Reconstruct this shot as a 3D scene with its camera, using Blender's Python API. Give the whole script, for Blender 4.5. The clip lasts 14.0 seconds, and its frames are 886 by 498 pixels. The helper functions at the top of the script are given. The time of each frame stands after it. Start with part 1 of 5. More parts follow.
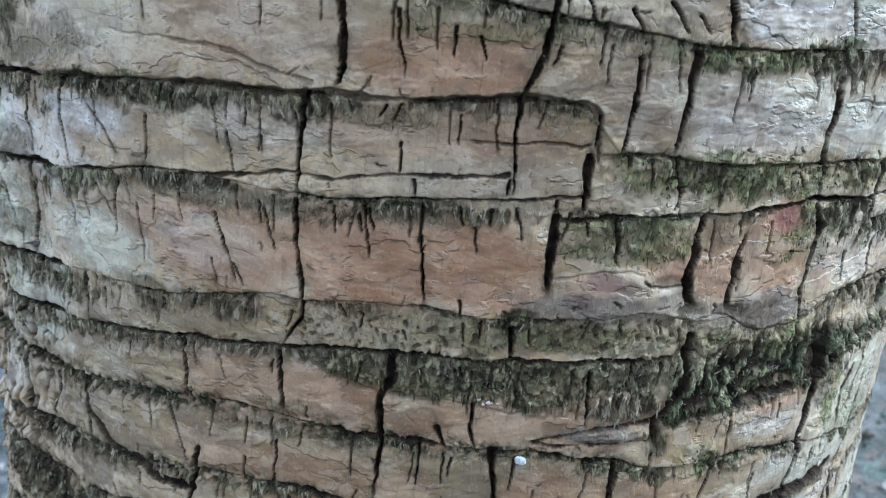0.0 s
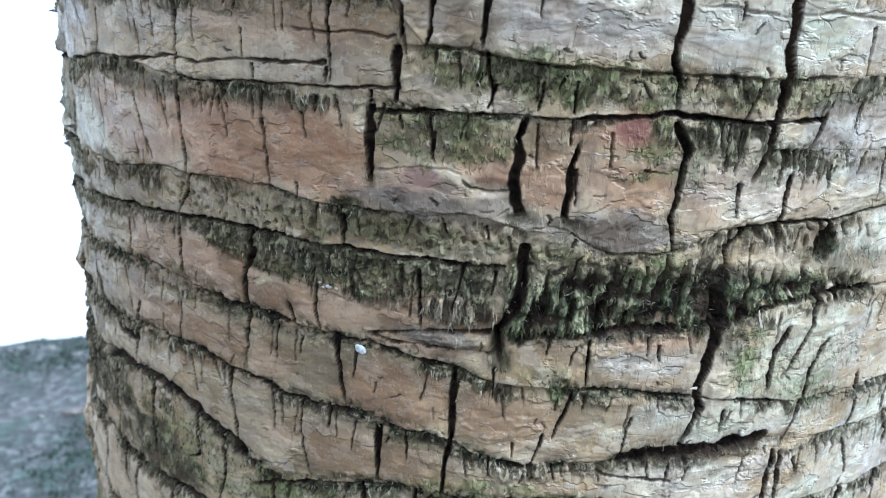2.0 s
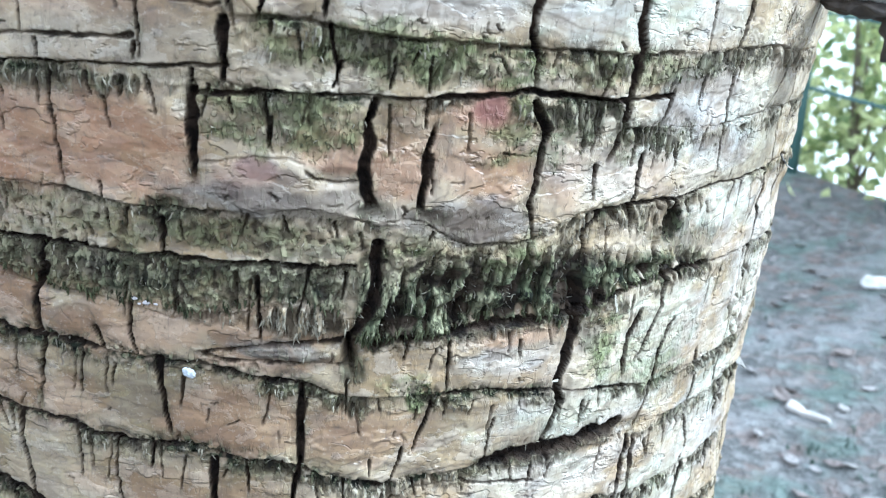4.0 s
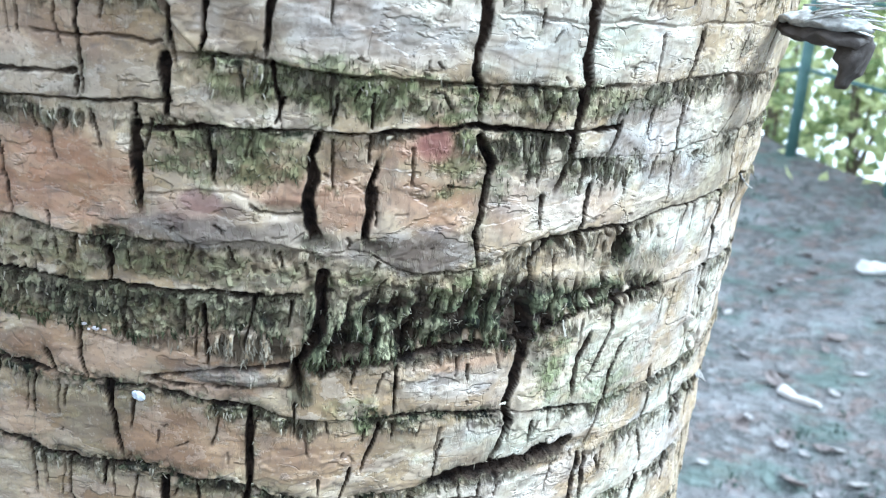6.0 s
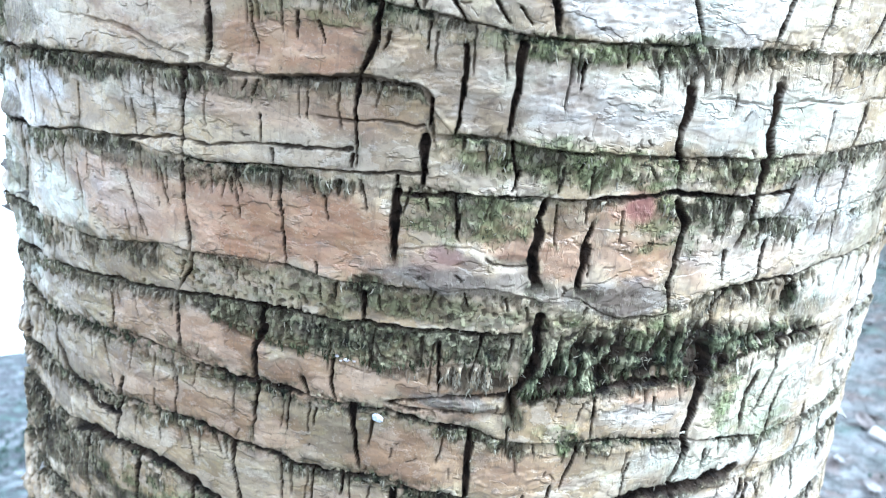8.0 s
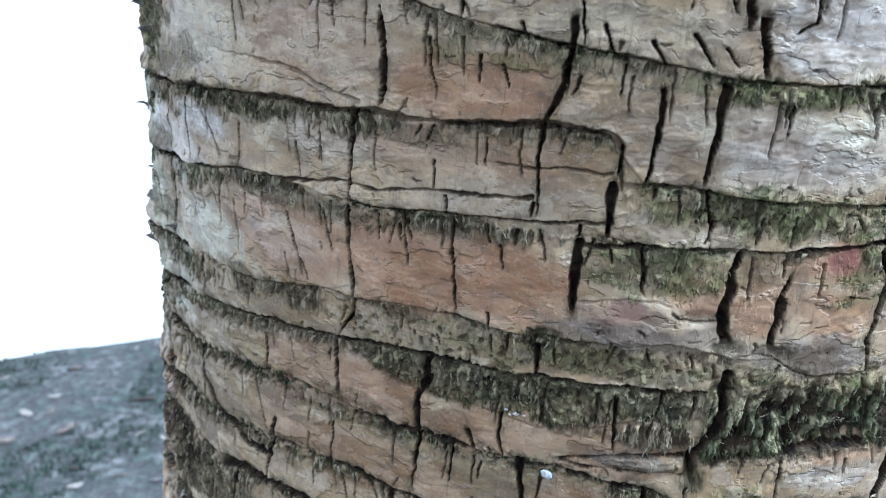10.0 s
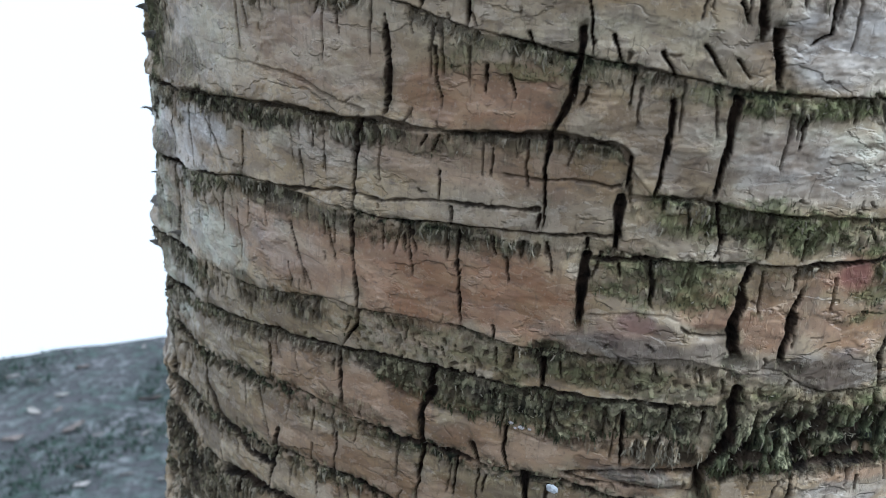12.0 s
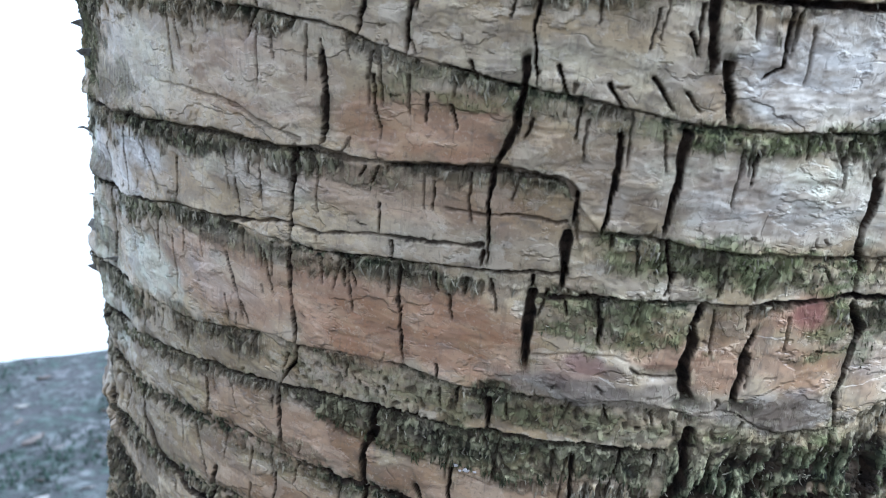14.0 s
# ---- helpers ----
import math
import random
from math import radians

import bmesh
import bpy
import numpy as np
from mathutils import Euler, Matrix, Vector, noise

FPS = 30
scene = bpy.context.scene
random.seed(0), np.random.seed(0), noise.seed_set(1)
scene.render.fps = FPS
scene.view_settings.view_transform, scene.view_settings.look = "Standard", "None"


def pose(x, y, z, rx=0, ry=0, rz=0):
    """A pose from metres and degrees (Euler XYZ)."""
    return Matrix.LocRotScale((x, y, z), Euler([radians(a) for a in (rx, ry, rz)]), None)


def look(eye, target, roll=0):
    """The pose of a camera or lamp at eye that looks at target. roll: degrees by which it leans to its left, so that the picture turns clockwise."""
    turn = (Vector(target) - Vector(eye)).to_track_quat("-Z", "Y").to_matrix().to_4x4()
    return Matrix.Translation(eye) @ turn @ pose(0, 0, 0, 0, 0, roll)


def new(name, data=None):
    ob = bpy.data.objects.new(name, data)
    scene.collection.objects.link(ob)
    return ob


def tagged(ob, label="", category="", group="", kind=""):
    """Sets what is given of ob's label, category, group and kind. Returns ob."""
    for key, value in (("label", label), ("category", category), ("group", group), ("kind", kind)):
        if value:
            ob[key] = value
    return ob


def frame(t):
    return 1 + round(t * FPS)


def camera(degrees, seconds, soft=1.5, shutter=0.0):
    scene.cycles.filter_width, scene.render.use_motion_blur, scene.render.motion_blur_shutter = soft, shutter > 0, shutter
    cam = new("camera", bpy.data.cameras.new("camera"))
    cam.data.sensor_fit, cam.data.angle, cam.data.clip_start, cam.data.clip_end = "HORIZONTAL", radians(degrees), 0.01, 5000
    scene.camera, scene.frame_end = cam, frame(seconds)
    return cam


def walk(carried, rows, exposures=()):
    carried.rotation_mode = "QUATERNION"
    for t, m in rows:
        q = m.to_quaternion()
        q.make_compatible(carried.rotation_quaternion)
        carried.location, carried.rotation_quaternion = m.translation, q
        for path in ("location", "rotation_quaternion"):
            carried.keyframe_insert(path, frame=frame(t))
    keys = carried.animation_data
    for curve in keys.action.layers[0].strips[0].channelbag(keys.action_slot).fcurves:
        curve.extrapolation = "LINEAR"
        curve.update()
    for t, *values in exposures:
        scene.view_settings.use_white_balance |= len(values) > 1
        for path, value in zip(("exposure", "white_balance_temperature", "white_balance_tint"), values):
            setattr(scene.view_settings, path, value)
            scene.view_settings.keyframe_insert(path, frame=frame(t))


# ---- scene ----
cam = camera(53.6, 14.0, soft=1.2)
# A phone's small aperture, focused on the bark.
cam.data.dof.use_dof = True
cam.data.dof.focus_distance = 0.28
cam.data.dof.aperture_fstop = cam.data.lens / 1.6
# seconds, eye, turn
PATH = [
    (0.0, 0.0168, -0.4955, 1.3373, 83.65, -3.15, 2.55),
    (0.5, 0.102, -0.4689, 1.3389, 84.03, -5.7, 11.65),
    (1.0, 0.179, -0.488, 1.3414, 80.04, -4.94, 24.68),
    (1.5, 0.2012, -0.4921, 1.3329, 80.93, -6.99, 28.63),
    (2.0, 0.1708, -0.4746, 1.3182, 81.81, -7.17, 24.8),
    (2.5, 0.1527, -0.456, 1.3135, 81.65, -6.02, 20.19),
    (3.0, 0.1507, -0.4509, 1.3058, 81.84, -5.82, 16.83),
    (3.5, 0.1414, -0.457, 1.3138, 83.41, -5.74, 13.55),
    (4.0, 0.141, -0.4539, 1.3129, 83.1, -5.79, 9.69),
    (4.2, 0.1457, -0.4537, 1.3104, 83.28, -5.56, 8.19),
    (6.3, 0.1549, -0.4533, 1.3324, 80.93, -6.54, 10.1),
    (6.5, 0.1517, -0.4603, 1.3334, 80.62, -6.35, 10.45),
    (7.0, 0.1495, -0.4809, 1.3364, 81.81, -6.35, 11.2),
    (7.5, 0.1403, -0.4918, 1.3308, 81.73, -6.49, 12.9),
    (8.0, 0.1193, -0.5047, 1.3359, 83.25, -6.33, 14.34),
    (8.5, 0.1012, -0.4995, 1.3423, 83.0, -6.64, 16.46),
    (9.0, 0.095, -0.4916, 1.3436, 83.24, -6.09, 16.9),
    (9.2, 0.0889, -0.4925, 1.3445, 82.81, -5.81, 17.57),
    (11.3, 0.0819, -0.5032, 1.3518, 81.73, -6.18, 20.54),
    (11.5, 0.0829, -0.4955, 1.3481, 81.41, -5.99, 20.59),
    (12.0, 0.0824, -0.494, 1.3516, 82.17, -6.22, 19.94),
    (12.5, 0.0895, -0.4856, 1.3494, 81.67, -5.81, 19.2),
    (13.0, 0.0905, -0.4757, 1.3583, 83.29, -6.33, 18.15),
    (13.5, 0.0835, -0.472, 1.3635, 83.18, -6.08, 19.2),
    (14.0, 0.0855, -0.4792, 1.3588, 82.92, -6.66, 18.05),
]
# The phone brightens while the bark fills its picture and darkens when the sky comes in.
EXPOSURES = [(0.0, -0.33, 4830, -1), (0.5, -0.1, 4830, -1), (1.0, 0.2, 4830, -1), (1.5, -0.16, 4880, -1), (2.0, -0.26, 4930, -1), (2.5, -0.23, 4830, -1), (3.0, 0.15, 4880, -1), (4.2, 0.24, 4830, -2), (6.3, 0.29, 4830, -2),
             (7.5, 0.6, 4730, -1), (8.0, 0.67, 4700, -2), (8.5, 0.54, 4730, -1), (9.2, 0.28, 4780, 0), (11.3, -0.94, 5180, 1), (12.5, -0.72, 5030, 0), (13.2, -0.66, 4880, 0), (14.0, -0.26, 4830, 1)]
walk(cam, [(t, pose(x, y, z, rx, ry, rz)) for t, x, y, z, rx, ry, rz in PATH], EXPOSURES)

# ---- sky and sun ----
world = bpy.data.worlds.new("hazy_sky")
scene.world = world
world.use_nodes = True
wn, wl = world.node_tree.nodes, world.node_tree.links
wn.clear()
sky = wn.new("ShaderNodeTexSky")
sky.sky_type = "NISHITA"
sky.sun_disc = False
sky.sun_elevation, sky.sun_rotation = radians(44), radians(97)
sky.air_density, sky.dust_density, sky.ozone_density = 1.0, 4.0, 1.0
coord = wn.new("ShaderNodeTexCoord")
split = wn.new("ShaderNodeSeparateXYZ")
floor_z = wn.new("ShaderNodeMath")
floor_z.operation, floor_z.inputs[1].default_value = "MAXIMUM", 0.06
join_v = wn.new("ShaderNodeCombineXYZ")
haze = wn.new("ShaderNodeHueSaturation")
haze.inputs["Saturation"].default_value = 0.35
back = wn.new("ShaderNodeBackground")
back.inputs["Strength"].default_value = 0.16
wout = wn.new("ShaderNodeOutputWorld")
wl.new(coord.outputs["Generated"], split.inputs[0])
wl.new(split.outputs["X"], join_v.inputs["X"])
wl.new(split.outputs["Y"], join_v.inputs["Y"])
wl.new(split.outputs["Z"], floor_z.inputs[0])
wl.new(floor_z.outputs[0], join_v.inputs["Z"])
wl.new(join_v.outputs[0], sky.inputs["Vector"])
wl.new(sky.outputs[0], haze.inputs["Color"])
veil = wn.new("ShaderNodeMix")
veil.data_type = "RGBA"
veil.inputs[0].default_value, veil.inputs[7].default_value = 0.8, (16.2, 15.4, 15.5, 1.0)
wl.new(haze.outputs[0], veil.inputs[6])
wl.new(veil.outputs[2], back.inputs["Color"])
wl.new(back.outputs[0], wout.inputs["Surface"])

sun_data = bpy.data.lights.new("sun", "SUN")
sun_data.energy, sun_data.angle, sun_data.color = 5.6, radians(14), (1.0, 0.985, 0.96)
sun = new("sun", sun_data)
sun.matrix_world = look((4.3, -0.5, 4.2), (0, 0, 0))

# ---- shared shapes ----
AXIS = Vector((0.0368, -0.2249, 0.9737)).normalized()
side = Vector((1, 0, 0))
side = (side - AXIS * side.dot(AXIS)).normalized()
TRUNK = Matrix((side, AXIS.cross(side), AXIS)).transposed().to_4x4()
TRUNK.translation = (0, 0, 1.25)


def radius(h):
    """The trunk's radius in metres, h metres along its axis from its middle mark."""
    return 0.2219 + 0.25 * np.clip(np.asarray(h) - 0.045, -0.22, 0.22) ** 2


def hill(x, y):
    """The hillside's height: it rises away to one side and breaks off past its crest."""
    past = (y - 3.2) - 0.67 * (x + 2.7)
    past = past / 1.2
    drop = np.where(past > 0, 0.7 * np.sqrt(past * past + 0.01) - 0.07, 0)
    # the slope steepens under the fence and levels off behind it
    fence_y = 7.0 - 1.535 * (np.asarray(x, float) - 0.55)
    reach = np.where(np.asarray(x) > -0.6, np.minimum(y, np.maximum(fence_y, 1.0)), y)
    side_rise = 0.14 * np.clip(x, -40, 40) + 0.158 * np.clip(reach, -40, 40)
    up = reach - 4.3
    bank = 0.12 * (up + np.sqrt(up * up + 0.1)) * np.clip((np.asarray(x, float) + 1.0) / 1.2, 0, 1)
    return side_rise - drop + np.minimum(bank, 0.7)


# ---- materials ----
def material(name, rough=0.8):
    m = bpy.data.materials.new(name)
    m.use_nodes = True
    b = m.node_tree.nodes["Principled BSDF"]
    b.inputs["Roughness"].default_value = rough
    b.inputs["Specular IOR Level"].default_value = 0.3
    return m, m.node_tree, b


def node(tree, kind, **values):
    n = tree.nodes.new(kind)
    for key, v in values.items():
        n.inputs[key.replace("_", " ")].default_value = v
    return n


def mixed(tree, fac, a, b, mode="MIX"):
    """A colour mix; fac, a and b are sockets or values."""
    n = tree.nodes.new("ShaderNodeMix")
    n.data_type, n.blend_type = "RGBA", mode
    for socket, v in ((n.inputs[0], fac), (n.inputs[6], a), (n.inputs[7], b)):
        if isinstance(v, bpy.types.NodeSocket):
            tree.links.new(v, socket)
        else:
            socket.default_value = v if isinstance(v, float) else (*v, 1.0)
    return n.outputs[2]


def sums(tree, op, a, b=0.0, c=0.0, clamp=False):
    n = tree.nodes.new("ShaderNodeMath")
    n.operation, n.use_clamp = op, clamp
    for socket, v in zip(n.inputs, (a, b, c)):
        if isinstance(v, bpy.types.NodeSocket):
            tree.links.new(v, socket)
        else:
            socket.default_value = v
    return n.outputs[0]


def grain(tree, stretch, scale, detail=4.0, rough=0.6):
    """Noise on the object's own coordinates, stretched by (x, y, z)."""
    at = tree.nodes.new("ShaderNodeTexCoord")
    mp = tree.nodes.new("ShaderNodeMapping")
    mp.inputs["Scale"].default_value = stretch
    nz = node(tree, "ShaderNodeTexNoise", Scale=scale, Detail=detail, Roughness=rough)
    tree.links.new(at.outputs["Object"], mp.inputs["Vector"])
    tree.links.new(mp.outputs["Vector"], nz.inputs["Vector"])
    return nz.outputs["Fac"]


def ramp(tree, fac, lo, hi):
    """fac stretched so that lo becomes 0 and hi becomes 1."""
    n = tree.nodes.new("ShaderNodeMapRange")
    n.inputs["From Min"].default_value, n.inputs["From Max"].default_value = lo, hi
    tree.links.new(fac, n.inputs["Value"])
    return n.outputs["Result"]


def layers(tree, name):
    a = tree.nodes.new("ShaderNodeAttribute")
    a.attribute_name = name
    s = tree.nodes.new("ShaderNodeSeparateColor")
    tree.links.new(a.outputs["Color"], s.inputs[0])
    return s.outputs[0], s.outputs[1], s.outputs[2]


def bumped(tree, shader, height, strength, distance):
    n = tree.nodes.new("ShaderNodeBump")
    n.inputs["Strength"].default_value, n.inputs["Distance"].default_value = strength, distance
    tree.links.new(height, n.inputs["Height"])
    tree.links.new(n.outputs[0], shader.inputs["Normal"])


def bark_material():
    m, t, b = material("palm_bark", 0.45)
    b.inputs["Specular IOR Level"].default_value = 0.6
    orange, grey, pale = layers(t, "wood_tone")
    moss, dark, fray = layers(t, "growth_and_shade")
    inner, red, flake = layers(t, "break_up")
    fibre, ochre, tuft = layers(t, "fibre_tone")
    broad = ramp(t, grain(t, (1, 1, 1), 28, 3), 0.42, 0.58)
    blotch = ramp(t, grain(t, (1, 1, 2.2), 110, 5), 0.42, 0.58)
    fine = grain(t, (1, 1, 1), 800, 4)
    thread = grain(t, (1.0, 1.0, 0.12), 520, 3)
    streak = ramp(t, grain(t, (1, 1, 0.16), 780, 4), 0.44, 0.56)
    stroke = ramp(t, grain(t, (1, 1, 0.2), 720, 2, 0.5), 0.49, 0.53)
    dab = ramp(t, grain(t, (1, 1, 0.42), 560, 2, 0.5), 0.53, 0.585)
    # hair-thin cracks: where a noise crosses its middle
    drawn = sums(t, "ABSOLUTE", sums(t, "SUBTRACT", grain(t, (0.7, 0.7, 1.7), 48, 2, 0.4), 0.5))
    hair = sums(t, "MULTIPLY", ramp(t, drawn, 0.008, 0.001), ramp(t, grain(t, (1, 1, 1), 80, 3), 0.53, 0.60), clamp=True)
    rift = sums(t, "ABSOLUTE", sums(t, "SUBTRACT", grain(t, (1.2, 1.2, 0.22), 110, 2, 0.45), 0.5))
    hair = sums(t, "MAXIMUM", hair, sums(t, "MULTIPLY", ramp(t, rift, 0.010, 0.002), ramp(t, grain(t, (1, 1, 1.6), 100, 3), 0.55, 0.62), clamp=True))
    wavy = ramp(t, grain(t, (0.6, 0.6, 1.3), 150, 4), 0.36, 0.64)
    clouds = ramp(t, grain(t, (1, 1, 2.0), 60, 2, 0.4), 0.40, 0.60)
    worn = grain(t, (1, 1, 1.7), 75, 7, 0.62)
    scuffed = grain(t, (1, 1, 1.2), 210, 4, 0.6)
    who = t.nodes.new("ShaderNodeObjectInfo").outputs["Random"]

    def part_of(fac, k, base=0.0):
        return sums(t, "MULTIPLY_ADD", fac, k, base, clamp=True)

    c = mixed(t, broad, mixed(t, clouds, (0.285, 0.197, 0.106), (0.365, 0.248, 0.138)), mixed(t, clouds, (0.45, 0.332, 0.198), (0.53, 0.425, 0.285)))
    c = mixed(t, part_of(who, 0.45), c, mixed(t, blotch, (0.37, 0.276, 0.156), (0.48, 0.385, 0.24)))
    warm = sums(t, "MULTIPLY", orange, part_of(blotch, 0.35, 0.7), clamp=True)
    c = mixed(t, part_of(ochre, 0.9), c, mixed(t, clouds, mixed(t, blotch, (0.135, 0.092, 0.048), (0.20, 0.147, 0.079)), mixed(t, blotch, (0.24, 0.172, 0.092), (0.32, 0.252, 0.138))))
    c = mixed(t, warm, c, mixed(t, clouds, mixed(t, wavy, (0.245, 0.13, 0.068), (0.325, 0.178, 0.098)), mixed(t, wavy, (0.36, 0.197, 0.113), (0.44, 0.272, 0.168))))
    c = mixed(t, part_of(grey, 0.85), c, mixed(t, blotch, (0.112, 0.10, 0.095), (0.20, 0.18, 0.168)))
    c = mixed(t, sums(t, "MULTIPLY", pale, part_of(blotch, 0.45, 0.6), clamp=True), c, mixed(t, broad, (0.69, 0.64, 0.60), (0.58, 0.595, 0.48)))
    # worn-off skin: darker and paler blotches with torn outlines
    c = mixed(t, part_of(ramp(t, worn, 0.535, 0.56), 0.42), c, mixed(t, orange, (0.19, 0.15, 0.115), (0.20, 0.115, 0.075)))
    c = mixed(t, part_of(ramp(t, worn, 0.455, 0.435), 0.34), c, mixed(t, orange, (0.60, 0.52, 0.43), (0.47, 0.33, 0.22)))
    c = mixed(t, part_of(ramp(t, scuffed, 0.55, 0.62), 0.28), c, (0.17, 0.125, 0.095))
    # peeled layers, paler and darker
    peel = grain(t, (0.8, 0.8, 1.6), 38, 5, 0.55)
    c = mixed(t, part_of(ramp(t, peel, 0.52, 0.56), 0.30), c, mixed(t, orange, (0.50, 0.395, 0.29), (0.50, 0.33, 0.225)))
    c = mixed(t, part_of(ramp(t, peel, 0.47, 0.43), 0.34), c, mixed(t, orange, (0.21, 0.148, 0.092), (0.25, 0.132, 0.075)))
    # dark pinpricks and scratches down the grain
    c = mixed(t, part_of(ramp(t, fine, 0.60, 0.66), 0.42), c, (0.11, 0.08, 0.06))
    c = mixed(t, part_of(ramp(t, fine, 0.41, 0.34), 0.22), c, (0.66, 0.57, 0.47))
    c = mixed(t, part_of(ramp(t, thread, 0.60, 0.66), 0.30), c, (0.13, 0.095, 0.07))
    # curly grain in places
    rings = sums(t, "PINGPONG", sums(t, "MULTIPLY", grain(t, (1, 1, 1.7), 34, 2, 0.45), 16.0), 1.0)
    curly = sums(t, "MULTIPLY", ramp(t, rings, 0.26, 0.0), ramp(t, grain(t, (1, 1, 1), 46, 2), 0.52, 0.60), clamp=True)
    c = mixed(t, part_of(curly, 0.38), c, mixed(t, orange, (0.20, 0.145, 0.105), (0.24, 0.115, 0.06)))
    c = mixed(t, part_of(hair, 0.16), c, (0.075, 0.055, 0.042))
    # thin flaking layers
    c = mixed(t, sums(t, "MULTIPLY", flake, part_of(ramp(t, scuffed, 0.44, 0.58), 0.6)), c, (0.12, 0.088, 0.066))
    lit_fibre = sums(t, "MULTIPLY", stroke, sums(t, "MULTIPLY_ADD", fibre, 0.45, 0.6), clamp=True)
    # frayed zones: bleached fibres over rotten wood, the shaded gaps painted dark
    fibre_gap = mixed(t, blotch, (0.04, 0.036, 0.026), (0.14, 0.122, 0.086))
    straw = mixed(t, broad, mixed(t, streak, (0.30, 0.25, 0.175), (0.53, 0.465, 0.36)), mixed(t, streak, (0.36, 0.285, 0.18), (0.60, 0.53, 0.41)))
    c = mixed(t, part_of(fray, 0.82), c, mixed(t, lit_fibre, fibre_gap, straw))
    c = mixed(t, part_of(red, 0.92), c, mixed(t, orange, mixed(t, blotch, (0.065, 0.042, 0.038), (0.12, 0.082, 0.073)), mixed(t, blotch, (0.19, 0.075, 0.058), (0.30, 0.135, 0.10))))
    rich = t.nodes.new("ShaderNodeHueSaturation")
    rich.inputs["Saturation"].default_value = 1.05
    t.links.new(c, rich.inputs["Color"])
    c = rich.outputs[0]
    # algae and moss; the dark layer also holds painted shade
    patchy = sums(t, "MULTIPLY", moss, part_of(blotch, 0.8, 0.3), clamp=True)
    c = mixed(t, part_of(patchy, 0.9), c, mixed(t, sums(t, "MAXIMUM", sums(t, "MULTIPLY", dab, 0.8), lit_fibre), mixed(t, blotch, (0.026, 0.036, 0.013), (0.10, 0.115, 0.045)), (0.225, 0.24, 0.105)))
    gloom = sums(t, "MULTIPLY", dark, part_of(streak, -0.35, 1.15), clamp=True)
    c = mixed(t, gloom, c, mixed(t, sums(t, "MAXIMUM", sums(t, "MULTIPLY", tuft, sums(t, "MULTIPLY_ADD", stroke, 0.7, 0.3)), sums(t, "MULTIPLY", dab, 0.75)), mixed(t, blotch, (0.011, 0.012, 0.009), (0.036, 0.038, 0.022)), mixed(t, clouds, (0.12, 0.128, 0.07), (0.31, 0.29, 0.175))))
    # dark inner bark, which also paints the shade down in cracks and holes
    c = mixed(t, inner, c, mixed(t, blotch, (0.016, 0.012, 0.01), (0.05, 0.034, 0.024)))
    t.links.new(c, b.inputs["Base Color"])
    # rotten wood and moss do not shine
    dull = sums(t, "ADD", sums(t, "ADD", inner, sums(t, "MULTIPLY_ADD", grey, 0.6, moss)), sums(t, "ADD", dark, fray), clamp=True)
    t.links.new(sums(t, "MULTIPLY_ADD", dull, 0.45, 0.45), b.inputs["Roughness"])
    t.links.new(sums(t, "MULTIPLY_ADD", dull, -0.5, 0.6), b.inputs["Specular IOR Level"])
    hairy = sums(t, "MULTIPLY_ADD", hair, -0.3, sums(t, "MULTIPLY", sums(t, "MULTIPLY", stroke, 1.9), fray))
    tufty = sums(t, "MULTIPLY", sums(t, "MULTIPLY", dab, 1.3), sums(t, "ADD", moss, dark, clamp=True))
    height = sums(t, "ADD", sums(t, "ADD", hairy, tufty), sums(t, "MULTIPLY_ADD", ramp(t, worn, 0.455, 0.435), 0.15, sums(t, "MULTIPLY", ramp(t, peel, 0.52, 0.54), 0.7)))
    bumped(t, b, height, 0.9, 0.0009)
    return m


def two_tone(name, dark_c, light_c, scale, stretch=(1, 1, 1), rough=0.85, bump=0.001, by_island=0.0):
    m, t, b = material(name, rough)
    c = mixed(t, ramp(t, grain(t, stretch, scale, 5), 0.32, 0.68), dark_c, light_c)
    if by_island:
        isl = t.nodes.new("ShaderNodeNewGeometry").outputs["Random Per Island"]
        c = mixed(t, sums(t, "MULTIPLY", isl, by_island), c, tuple(0.35 * v for v in dark_c))
    t.links.new(c, b.inputs["Base Color"])
    if bump:
        bumped(t, b, grain(t, stretch, scale * 2.5, 4), 0.6, bump)
    return m


def leaf_material(name, dark_c, light_c):
    """Thin leaves: part of the light comes through."""
    m, t, b = material(name, 0.4)
    isl = t.nodes.new("ShaderNodeNewGeometry").outputs["Random Per Island"]
    c = mixed(t, isl, dark_c, light_c)
    t.links.new(c, b.inputs["Base Color"])
    thin = t.nodes.new("ShaderNodeBsdfTranslucent")
    t.links.new(c, thin.inputs["Color"])
    both = t.nodes.new("ShaderNodeMixShader")
    both.inputs[0].default_value = 0.5
    t.links.new(b.outputs[0], both.inputs[1])
    t.links.new(thin.outputs[0], both.inputs[2])
    t.links.new(both.outputs[0], t.nodes["Material Output"].inputs["Surface"])
    return m


bark = bark_material()
fibre_mat = two_tone("dry_fibre", (0.28, 0.235, 0.165), (0.58, 0.51, 0.38), 300, by_island=0.75, bump=0)
moss_mat = two_tone("moss", (0.045, 0.05, 0.022), (0.22, 0.215, 0.105), 260, by_island=0.85, bump=0)

